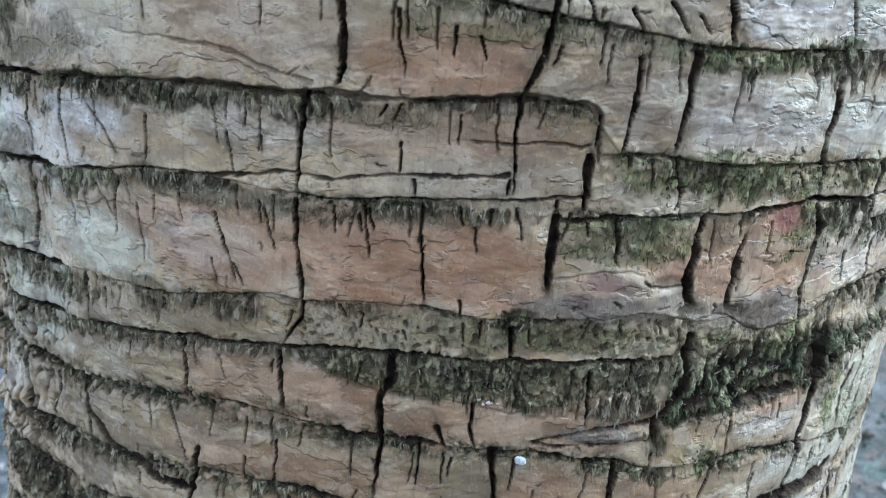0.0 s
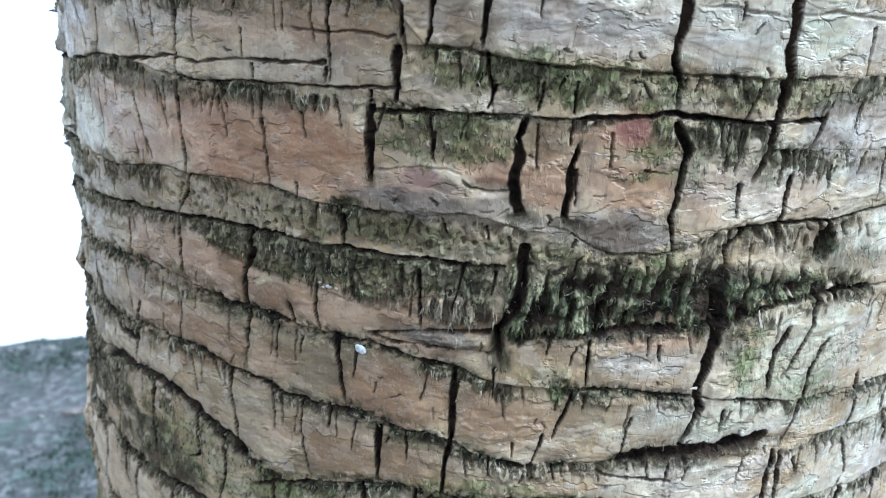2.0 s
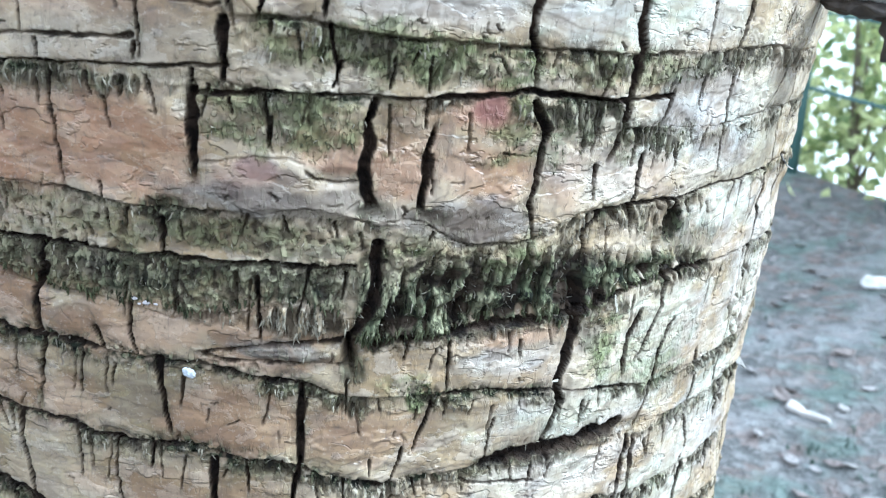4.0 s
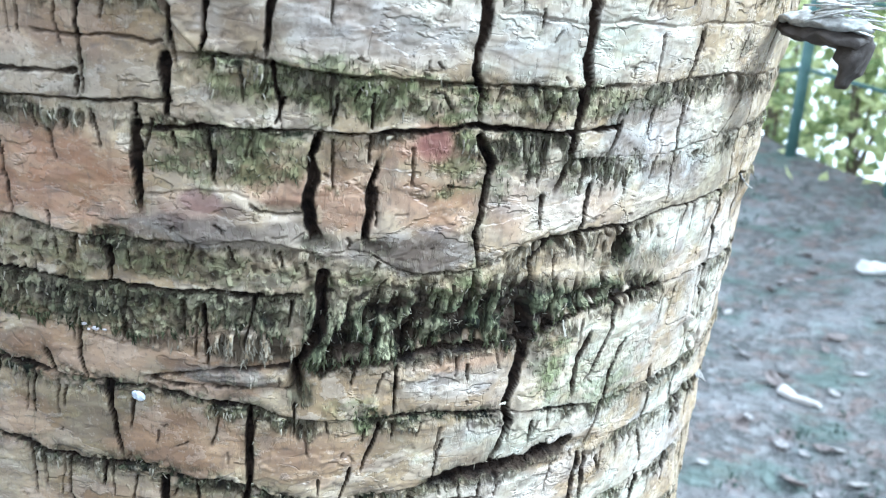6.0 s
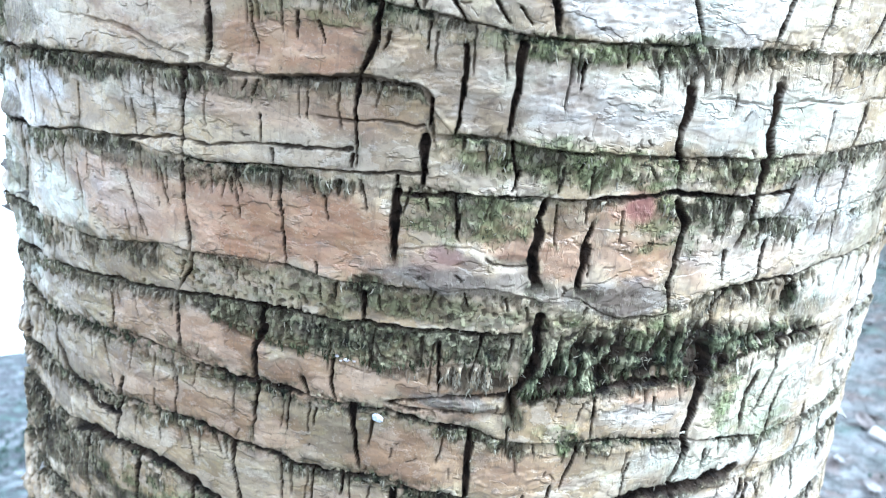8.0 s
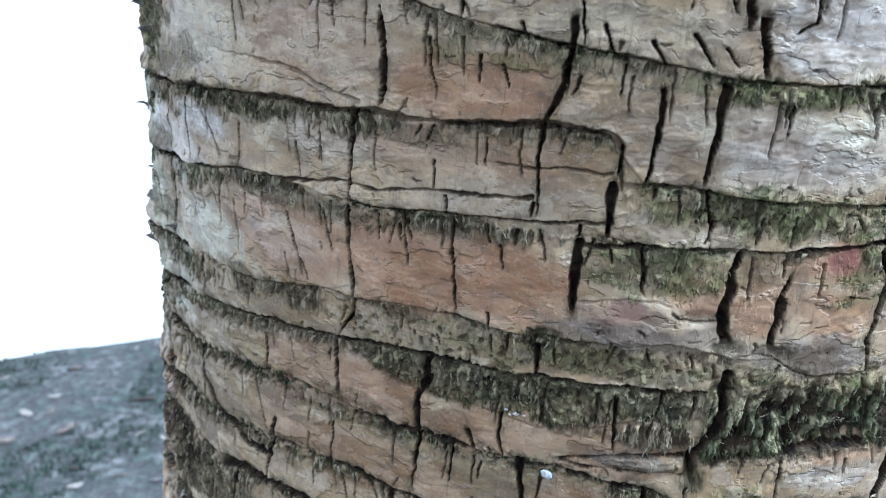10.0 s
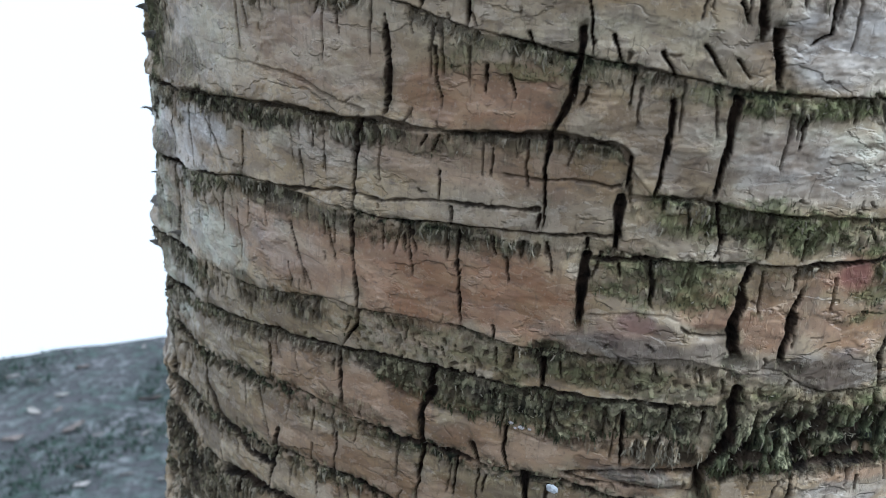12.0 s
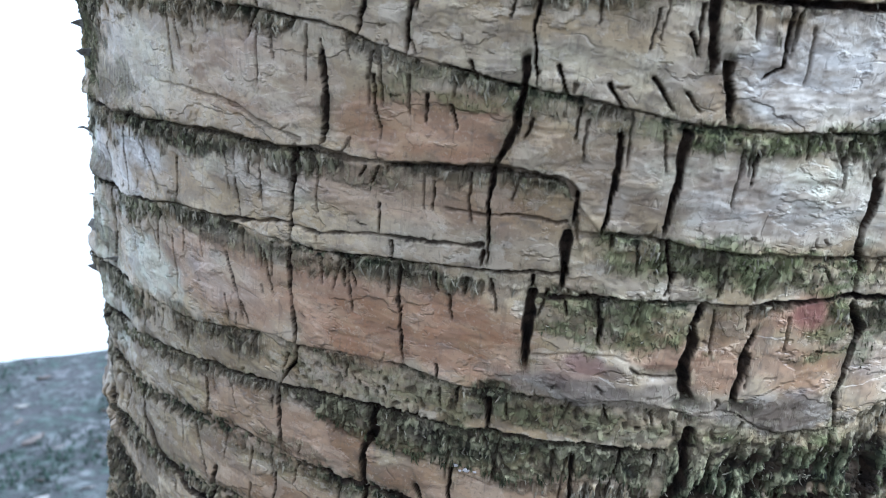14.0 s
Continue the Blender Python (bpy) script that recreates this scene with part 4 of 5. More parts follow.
# knot hole, the grey knot and its hollow
def dent(a, b, rx, ry, depth):
    win = window([(a - 2 * rx / ARC, b - 2 * ry), (a + 2 * rx / ARC, b + 2 * ry)], 1)
    d = ((XS[win] - a * ARC) / rx) ** 2 + ((HS[win] - b) / ry) ** 2
    Z[win] -= depth * np.exp(-d ** 1.6)
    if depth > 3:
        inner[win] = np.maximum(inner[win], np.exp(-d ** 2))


dent(48.0, 86.0, 6.5, 8.0, -1.8)
dent(48.0, 86.0, 3.8, 5.2, 9.0)
dent(14.0, 101.0, 16.0, 8.0, -1.8)
dent(29.0, 91.0, 10.0, 4.0, 0.8)
dent(18.6, 103.5, 6.0, 2.4, 1.4)
dent(7.0, 92.5, 4.0, 2.2, 2.6)
dent(21.0, 94.0, 4.5, 2.4, 1.6)
dent(25.6, 92.5, 3.5, 2.4, 1.4)
dent(30.0, 68.0, 30.0, 9.0, 2.5)
dent(30.0, 62.5, 26.0, 3.5, 3.0)
dent(16.5, 50.8, 13.0, 2.6, -1.6)
dent(44.0, 72.0, 14.0, 3.0, 2.6)
dent(20.4, 52.0, 2.6, 5.0, 4.0)

# ---- the palm trunk ----
def mesh_from(name, verts, faces, mats, smooth_faces=True):
    me = bpy.data.meshes.new(name)
    verts, faces = np.asarray(verts, np.float32), np.asarray(faces, np.int32)
    n, k = faces.shape
    me.vertices.add(len(verts))
    me.vertices.foreach_set("co", verts.ravel())
    me.loops.add(n * k)
    me.loops.foreach_set("vertex_index", faces.ravel())
    me.polygons.add(n)
    me.polygons.foreach_set("loop_start", np.arange(0, n * k, k, dtype=np.int32))
    me.polygons.foreach_set("use_smooth", np.full(n, smooth_faces))
    me.update(calc_edges=True)
    for m in mats:
        me.materials.append(m)
    return me


def paint(me, name, channels):
    layer = me.attributes.new(name, "FLOAT_COLOR", "POINT")
    data = np.ones((len(me.vertices), 4), np.float32)
    for k, c in enumerate(channels):
        data[:, k] = c
    layer.data.foreach_set("color", data.ravel())


def on_trunk(x_mm, h_mm, out_mm):
    """Trunk coordinates of a place on the bark."""
    a, h = np.asarray(x_mm) / 222.0, np.asarray(h_mm) / 1000.0
    r = radius(h) + np.asarray(out_mm) / 1000.0
    return np.stack([r * np.sin(a), -r * np.cos(a), h + 0 * r], -1)


palm = new("palm_trunk")
palm.matrix_world = TRUNK
tagged(palm, "leaning palm trunk with cracked grey-brown bark and green moss", "palm trunk")

# which plate each cell of the bark belongs to
XC, HC = (XS[:-1, :-1] + XS[1:, 1:]) / 2, (HS[:-1, :-1] + HS[1:, 1:]) / 2
band = np.zeros(XC.shape, int)
for c in curves:
    band += HC < (c[None, :-1] + c[None, 1:]) / 2
plate = np.zeros(XC.shape, int)
level_hs = [np.full(len(cols), HIGH + 4)] + curves + [np.full(len(cols), LOW - 4)]
for k in range(len(level_hs) - 1):
    here = band == k
    cuts = []
    for width, *points in all_cracks + more:
        a, top, foot = points[0][0], max(p[1] for p in points), min(p[1] for p in points)
        up, dn = (float(np.interp(a * ARC, cols, level_hs[k + j])) for j in (0, 1))
        if min(top, up) - max(foot, dn) > 0.62 * (up - dn) and width >= 0.7:
            climb = sorted(points, key=lambda p: p[1])
            cuts.append(([p[1] for p in climb], [p[0] * ARC for p in climb]))
    for hs, xs in cuts:
        plate[here] += XC[here] > np.interp(HC[here], hs, xs)
label = band * 1000 + plate

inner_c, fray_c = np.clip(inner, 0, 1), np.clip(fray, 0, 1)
place = on_trunk(X, H, Z)
wide = X.shape[1]
order = np.argsort(label, axis=None, kind="stable")
starts = np.unique(label.ravel()[order], return_index=True)[1]
flat = {k: v.ravel() for k, v in dict(orange=orange, grey=grey, pale=pale, moss=moss, dark=dark, fray=fray_c, fibre=np.clip(fibre, 0, 1), ochre=ochre, tuft=np.clip(tuft, 0, 1), inner=inner_c, red=red, flake=flake_edge).items()}
place = place.reshape(-1, 3)
for cells in np.split(order, starts[1:]):
    r, c = np.divmod(cells, wide - 1)
    a = r * wide + c
    quads = np.stack([a, a + 1, a + wide + 1, a + wide], 1)
    used, faces = np.unique(quads, return_inverse=True)
    faces = faces.reshape(-1, 4)
    # the plate's rim turns inward, so that it has a thickness
    pairs = np.concatenate([faces[:, [0, 1]], faces[:, [1, 2]], faces[:, [2, 3]], faces[:, [3, 0]]])
    key = np.sort(pairs, 1)
    key = key[:, 0].astype(np.int64) * len(used) + key[:, 1]
    _, first, count = np.unique(key, return_index=True, return_counts=True)
    rim = pairs[first[count == 1]]
    edge_v, sunk = np.unique(rim, return_inverse=True)
    sunk = sunk.reshape(-1, 2) + len(used)
    verts = place[used]
    deep = verts[edge_v] * np.array([0.97, 0.97, 1.0])
    me = mesh_from("bark_plate", np.concatenate([verts, deep]), np.concatenate([faces, np.stack([rim[:, 1], rim[:, 0], sunk[:, 0], sunk[:, 1]], 1)]), [bark])
    every = np.concatenate([used, used[edge_v]])
    paint(me, "wood_tone", [flat[k][every] for k in ("orange", "grey", "pale")])
    paint(me, "growth_and_shade", [flat[k][every] for k in ("moss", "dark", "fray")])
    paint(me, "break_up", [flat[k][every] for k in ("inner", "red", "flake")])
    paint(me, "fibre_tone", [flat[k][every] for k in ("fibre", "ochre", "tuft")])
    ob = new("bark_plate", me)
    ob.parent = palm

# the rest of the trunk: its back, foot and upper length, ringed in the same way
arc_r = np.concatenate([np.radians(np.arange(RIGHT, 360 + LEFT + 0.1, 1.0)), [radians(360 + LEFT)]])


def tube(name, arcs, hs, closed, sink):
    A, Hh = np.meshgrid(arcs, hs)
    ringed = -3.0 * np.exp(-((((Hh * 1000 + 6 * np.sin(3 * A)) % 29) - 14) / 1.3) ** 2)
    ringed += 2.5 * (fractal(A * 8, Hh * 60, 3, 61) - 0.5)
    ringed -= 3.5 * (value_noise(A * 24 + 7 * np.floor(Hh * 1000 / 29), Hh * 5, 62) > 0.86)
    r = radius(Hh) + (ringed - sink) / 1000
    foot = np.clip((-0.75 - Hh) / 0.5, 0, 1)
    r = r + 0.05 * foot ** 2
    v = np.stack([r * np.sin(A), -r * np.cos(A), Hh], -1).reshape(-1, 3)
    n = len(arcs)
    f = [(i * n + j, i * n + (j + 1) % n, (i + 1) * n + (j + 1) % n, (i + 1) * n + j) for i in range(len(hs) - 1) for j in range(n if closed else n - 1)]
    me = mesh_from(name, v, f, [bark])
    low = fractal(v[:, 0] * 12 + 9, v[:, 2] * 12, 3, 63)
    zero = np.zeros(len(v))
    paint(me, "wood_tone", [zero, 0.7 * low, zero])
    paint(me, "growth_and_shade", [smooth(low, 0.5, 0.7), zero, 0.6 * low])
    paint(me, "break_up", [zero, zero, zero])
    paint(me, "fibre_tone", [smooth(fractal(A.ravel() * 130, Hh.ravel() * 90, 2, 64), 0.45, 0.6), 0.6 * low, zero])
    ob = new(name, me)
    ob.parent = palm
    return ob


turn = np.radians(np.arange(0, 360, 1.0))
tube("back_bark", arc_r, np.arange(LOW / 1000, HIGH / 1000 + 0.002, 0.003), False, 0.0)
tube("upper_stem", turn, np.arange(HIGH / 1000, 3.2, 0.004), True, 0.0)
tube("lower_stem", turn, np.arange(-1.42, LOW / 1000 + 0.002, 0.004), True, 0.0)
bm = bmesh.new()
bmesh.ops.create_cone(bm, segments=90, radius1=0.232, radius2=0.21, depth=0.05, cap_ends=True)
rough_top = bpy.data.meshes.new("stem_end")
bm.to_mesh(rough_top)
bm.free()
rough_top.materials.append(bark)
ob = new("stem_end", rough_top)
ob.parent, ob.location = palm, (0, 0, 3.19)
tube("heartwood", turn[::3], np.arange(LOW / 1000 - 0.02, HIGH / 1000 + 0.03, 0.02), True, 14.0)


# ---- fibres and moss that stand off the bark ----
def strands(name, weight, count, length, width, lift, swing, mat, seed):
    """Many thin tapered strands, hanging where weight is high."""
    g = np.random.default_rng(seed)
    w = np.clip(weight, 0, None).ravel()
    pick = g.choice(w.size, count, p=w / w.sum())
    x0, h0, z0 = X.ravel()[pick] + g.uniform(-0.3, 0.3, count), H.ravel()[pick], Z.ravel()[pick]
    size = g.uniform(*length, count)
    angle = np.radians(g.normal(swing[0], swing[1], count))
    half = g.uniform(*width, count) / 2
    up = g.uniform(*lift, count)
    curl = g.normal(0, 0.14, count)
    verts = []
    for s, k in ((0.0, 1.0), (0.5, 0.8), (1.0, 0.15)):
        a = angle + curl * s
        x, h = x0 + np.sin(a) * size * s, h0 - np.cos(a) * size * s
        out = z0 + up * s * (1.4 - 0.6 * s)
        verts += [on_trunk(x - half * k, h, out - 0.2), on_trunk(x + half * k, h, out - 0.2), on_trunk(x, h, out + half * k * 1.4)]
    v = np.stack(verts, 1).reshape(-1, 3)
    base = np.arange(count)[:, None] * 9
    quads = []
    for lo in (0, 3):
        for i, j in ((0, 2), (2, 1), (1, 0)):
            quads.append(base + np.array([lo + i, lo + j, lo + 3 + j, lo + 3 + i]))
    ob = new(name, mesh_from(name, v, np.concatenate(quads), [mat]))
    return ob


show = (X / ARC > -66) & (X / ARC < 84)
ob = strands("frayed_fibre", (fibre * fray_c) ** 2 * show * (1 - inner_c), 1500, (1.0, 3.2), (0.4, 0.9), (0.1, 0.8), (5, 14), fibre_mat, 3)
ob.parent = palm
ob = strands("straw_fibre", (np.clip(dark, 0, 1.2) ** 2 + 0.5 * np.clip(moss, 0, 1) ** 2) * show * (X / ARC > -4), 600, (0.8, 2.0), (0.25, 0.5), (0.3, 1.0), (10, 45), fibre_mat, 5)
ob.parent = palm
tagged(ob, "short pale fibres standing in the moss", kind="stuff")
ob = bpy.data.objects["frayed_fibre"]
tagged(ob, "dry tan fibres fraying out under the leaf scars", kind="stuff")
ob = strands("moss", np.clip(moss, 0, 1) ** 2 * show * (1 - hollow) * (1 - 0.8 * lens) * ((H > 60) | (X / ARC < 38)), 900, (0.7, 1.6), (0.3, 0.6), (0.1, 0.5), (5, 20), moss_mat, 4)
ob.matrix_world = TRUNK
tagged(ob, "dark green moss tufts growing on the palm bark", "moss", kind="stuff")
fringe = hollow * (high_up < 0.16) * (high_up > 0.01) * show + 0.35 * lens * (lens_up < 0.2) * show
ob = strands("moss_fringe", fringe * (1 - inner_c), 420, (1.2, 2.8), (0.4, 0.9), (0.1, 0.8), (0, 12), moss_mat, 9)
ob.matrix_world = TRUNK
tagged(ob, "dark moss tufts hanging over the edge of the bark hollow", "moss", kind="stuff")

# ---- bits on the trunk ----
def rough_piece(bm, amount, seed, scale=1.0):
    for v in bm.verts:
        v.co += Vector(noise.noise_vector(v.co * scale + Vector((seed, seed * 2, 0)))) * amount


def stuck(a, h, out=0.0, spin=0.0):
    """A pose on the bark: z outward, y up the trunk, x round it. Degrees, mm, mm."""
    t = radians(a)
    r = float(radius(h / 1000)) + out / 1000
    o = Vector((math.sin(t), -math.cos(t), 0))
    z = Vector((0, 0, 1))
    m = Matrix((z.cross(o), z, o)).transposed().to_4x4()
    m.translation = o * r + z * (h / 1000)
    return m @ pose(0, 0, 0, 0, 0, spin)


def bark_at(a, h):
    """How far the bark stands out there, in mm."""
    return float(Z[int(np.argmin(abs(rows - h))), int(np.argmin(abs(cols - a * ARC)))])


def chip(name, long, wide, deep, seed, mat, tip=0.5):
    """A split sliver of bark: a curved, tapered wedge with torn ends."""
    bm = bmesh.new()
    bmesh.ops.create_grid(bm, x_segments=6, y_segments=14, size=0.5)
    top = list(bm.faces)
    for v in bm.verts:
        s = v.co.y + 0.5
        v.co.x *= wide * (1 - tip * s ** 1.6) * (1 + 0.5 * noise.noise(Vector((s * 5, seed, 0))))
        v.co.z = deep * s * s * 3 + 0.3 * wide * (v.co.x / wide) ** 2
        v.co.y = (s - 0.15) * long
    more_faces = bmesh.ops.extrude_face_region(bm, geom=top)["geom"]
    for v in (g for g in more_faces if isinstance(g, bmesh.types.BMVert)):
        v.co.z += deep * 0.45
    rough_piece(bm, wide * 0.18, seed, 1.4 / wide)
    bmesh.ops.recalc_face_normals(bm, faces=bm.faces)
    for f in bm.faces:
        f.smooth = True
    me = bpy.data.meshes.new(name)
    bm.to_mesh(me)
    bm.free()
    me.materials.append(mat)
    return me


chip_mat = two_tone("split_bark", (0.13, 0.115, 0.10), (0.40, 0.37, 0.33), 500, (1, 0.3, 1), bump=0.0006)
# slivers that stick out at the sides: degrees, mm, length, width in mm, spin, pitch away from the bark
slivers = [(-48, 86, 9, 6, 100, 25), (-42, -54, 13, 5, 175, 25), (73, 96, 9, 5, 190, 25), (74, 5, 11, 6, 180, 25), (-46, 160, 8, 5, 40, 110), (-50, 126, 7, 6, 20, 100), (-50.5, 61, 12, 6, 62, 95), (-52, 64, 7, 3, 10, 100), (-41, 80, 9, 3, 50, 100), (-48, 170, 7, 4, 70, 100), (-53, -22, 9, 5, 30, 90), (-51, 96, 6, 5, 20, 100)]
for k, (a, h, long, wide, spin, pitch) in enumerate(slivers):
    ob = new("bark_sliver", chip("bark_sliver", 0.65 * long / 1000, 1.4 * wide / 1000, 0.0016, k * 3.1, chip_mat, 0.93))
    ob.parent = palm
    ob.matrix_basis = stuck(a, h, bark_at(a, h) - 1.5, spin) @ pose(0, 0, 0, pitch * 0.3, 0, 0)

# the frayed shelf with its dark tongue
under_mat = two_tone("dark_underside", (0.045, 0.036, 0.03), (0.10, 0.082, 0.068), 160, rough=0.7)
pale_mat = two_tone("pale_split_fibre", (0.30, 0.28, 0.25), (0.66, 0.64, 0.60), 420, (0.2, 1, 1), bump=0.0008)


def lump(name, size, seed, mat, parent, m, taper=0.0):
    bm = bmesh.new()
    bmesh.ops.create_icosphere(bm, subdivisions=4, radius=1.0)
    for v in bm.verts:
        c = v.co
        k = 1 - taper * (0.5 - 0.5 * c.z)
        v.co = Vector((c.x * size[0] * k, c.y * size[1] * k, c.z * size[2]))
    rough_piece(bm, min(size) * 0.55, seed, 0.7 / min(size))
    rough_piece(bm, min(size) * 0.12, seed + 4, 2.2 / min(size))
    for f in bm.faces:
        f.smooth = True
    me = bpy.data.meshes.new(name)
    bm.to_mesh(me)
    bm.free()
    me.materials.append(mat)
    ob = new(name, me)
    ob.parent = parent
    ob.matrix_basis = m
    return ob


shelf = new("bark_shelf")
shelf.parent = palm
shelf.matrix_basis = stuck(67, 161, 3.0)
lump("shelf_body", (0.012, 0.0028, 0.016), 2.0, pale_mat, shelf, pose(0, 0, 0.013))
lump("dark_tongue", (0.006, 0.0105, 0.005), 5.0, under_mat, shelf, pose(0.001, -0.011, 0.024), 0.0)
lump("dark_underside", (0.012, 0.0034, 0.015), 7.0, under_mat, shelf, pose(0, -0.004, 0.013))
for k in range(24):
    ob = new("pale_splinter", chip("pale_splinter", 0.015 + 0.004 * (k % 4), 0.0016 + 0.0006 * (k % 3), 0.0005, 20 + k, pale_mat))
    ob.parent = shelf
    ob.matrix_basis = pose(-0.012 + 0.0011 * k, 0.001 + 0.0016 * (k % 5), 0.010 + 0.002 * (k % 3), 60 + 7 * (k % 6), 0, -24 + 8 * (k * 5 % 7))

# a white fleck, a few pale crumbs and a straw caught in the bark
white_mat = two_tone("white_fleck", (0.36, 0.37, 0.39), (0.72, 0.73, 0.75), 500, bump=0.0004)
straw_mat = two_tone("pale_straw", (0.42, 0.37, 0.28), (0.60, 0.54, 0.44), 300, bump=0)
fleck = lump("white_fleck", (0.0021, 0.0015, 0.0006), 3.9, white_mat, None, TRUNK @ stuck(8.6, 42.2, bark_at(8.6, 42.2) + 1.2, -25))
tagged(fleck, "small white dropping stuck to the brown bark", "fleck")
crumb_mat = two_tone("pale_crumb", (0.42, 0.37, 0.36), (0.68, 0.62, 0.60), 900, bump=0)
for a, h, s in ((4.6, 63.4, 0.8), (5.5, 62.6, 1.0), (6.2, 62.5, 0.6), (5.0, 62.2, 0.5)):
    ob = lump("pale_crumb", (0.001 * s, 0.0006 * s, 0.0005 * s), a * 7.3, crumb_mat, None, TRUNK @ stuck(a, h, bark_at(a, h) + 0.5))
    tagged(ob, "tiny pale crumb lodged in a dark bark scar", "crumb", "pale crumbs")
for a, h, long, spin in ((42.8, 60.0, 7.5, 25), (37.7, 38.1, 3.0, 80), (62.0, 60.0, 5.0, 60)):
    ob = new("straw", chip("straw", long / 1000, 0.0009, 0.0003, a, straw_mat))
    ob.matrix_world = TRUNK @ stuck(a, h, bark_at(a, h) + 1.6, spin)
    tagged(ob, "short pale straw caught in the mossy bark", "straw", "straws")

# ---- the hillside ----
def soil_material():
    m, t, b = material("litter_soil", 0.9)
    broad = ramp(t, grain(t, (1, 1, 1), 1.6, 4), 0.35, 0.65)
    mid = ramp(t, grain(t, (1, 1, 1), 6, 4), 0.38, 0.62)
    crumbs = ramp(t, grain(t, (1, 1, 1), 20, 4), 0.42, 0.6)
    c = mixed(t, broad, (0.097, 0.09, 0.083), (0.165, 0.155, 0.146))
    c = mixed(t, mid, c, (0.068, 0.068, 0.064))
    c = mixed(t, sums(t, "MULTIPLY", crumbs, 0.55), c, (0.265, 0.252, 0.238))
    c = mixed(t, sums(t, "MULTIPLY", ramp(t, grain(t, (1, 1, 1), 11, 4), 0.51, 0.62), 0.75, clamp=True), c, (0.175, 0.132, 0.115))
    c = mixed(t, sums(t, "MULTIPLY", ramp(t, grain(t, (1, 1, 1), 5, 4), 0.52, 0.62), 0.6, clamp=True), c, (0.085, 0.13, 0.105))
    # pale patches painted in place of dappled sunlight
    c = mixed(t, sums(t, "MULTIPLY", ramp(t, grain(t, (1, 1, 1), 3.2, 4), 0.52, 0.64), 0.5, clamp=True), c, (0.29, 0.285, 0.28))
    # darker, greener soil down the open side of the slope
    at = t.nodes.new("ShaderNodeTexCoord")
    axes = t.nodes.new("ShaderNodeSeparateXYZ")
    t.links.new(at.outputs["Object"], axes.inputs[0])
    wander = sums(t, "ADD", axes.outputs["X"], sums(t, "MULTIPLY_ADD", broad, -1.3, sums(t, "MULTIPLY_ADD", mid, -0.4, 0.85)))
    open_side = ramp(t, wander, 0.3, -0.8)
    dark_soil = mixed(t, crumbs, mixed(t, broad, (0.05, 0.055, 0.055), (0.09, 0.084, 0.09)), mixed(t, mid, (0.085, 0.115, 0.10), (0.21, 0.205, 0.21)))
    c = mixed(t, open_side, c, dark_soil)
    t.links.new(c, b.inputs["Base Color"])
    bumped(t, b, sums(t, "ADD", mid, crumbs), 0.9, 0.02)
    return m


soil = soil_material()
gx = np.concatenate([-np.geomspace(600, 7, 26), np.linspace(-6.9, 6.9, 277), np.geomspace(7, 600, 26)])
GX, GY = np.meshgrid(gx, gx, indexing="ij")
near = np.exp(-((GX / 9) ** 2 + (GY / 9) ** 2))
GZ = hill(GX, GY) + near * (0.10 * (fractal(GX / 0.9, GY / 0.9, 4, 71) - 0.5) + 0.03 * (fractal(GX / 0.16, GY / 0.16, 2, 72) - 0.5))
ng = len(gx)
gi, gj = np.meshgrid(np.arange(ng - 1), np.arange(ng - 1), indexing="ij")
g0 = (gi * ng + gj).ravel()
ground = new("ground", mesh_from("ground", np.stack([GX, GY, GZ], -1).reshape(-1, 3), np.stack([g0, g0 + ng, g0 + ng + 1, g0 + 1], 1), [soil]))
tagged(ground, "bare grey soil hillside with leaf litter and weeds", "ground", kind="structure")


def ground_z(x, y):
    i, j = np.searchsorted(gx, x) - 1, np.searchsorted(gx, y) - 1
    u, v = (x - gx[i]) / (gx[i + 1] - gx[i]), (y - gx[j]) / (gx[j + 1] - gx[j])
    return float((GZ[i, j] * (1 - u) + GZ[i + 1, j] * u) * (1 - v) + (GZ[i, j + 1] * (1 - u) + GZ[i + 1, j + 1] * u) * v)


def leaf_mesh(name, long, wide, cup, mat, seed):
    """One leaf blade, pointed, folded along its midrib and curled, with a little thickness."""
    bm = bmesh.new()
    bmesh.ops.create_grid(bm, x_segments=4, y_segments=8, size=0.5)
    top = list(bm.faces)
    for v in bm.verts:
        s, u = v.co.y + 0.5, v.co.x * 2
        w = wide * 0.5 * (math.sin(math.pi * min(s * 1.02 + 0.02, 1)) ** 0.8 + 0.03)
        v.co = Vector((u * w, (s - 0.5) * long, cup * wide * abs(u) + cup * long * 0.8 * (s - 0.4) ** 2 + 0.03 * long * noise.noise(Vector((s * 3, u * 2, seed)))))
    lifted = bmesh.ops.extrude_face_region(bm, geom=top)["geom"]
    for v in (g for g in lifted if isinstance(g, bmesh.types.BMVert)):
        v.co.z += 0.0006
    bmesh.ops.recalc_face_normals(bm, faces=bm.faces)
    for f in bm.faces:
        f.smooth = True
    me = bpy.data.meshes.new(name)
    bm.to_mesh(me)
    bm.free()
    me.materials.append(mat)
    return me


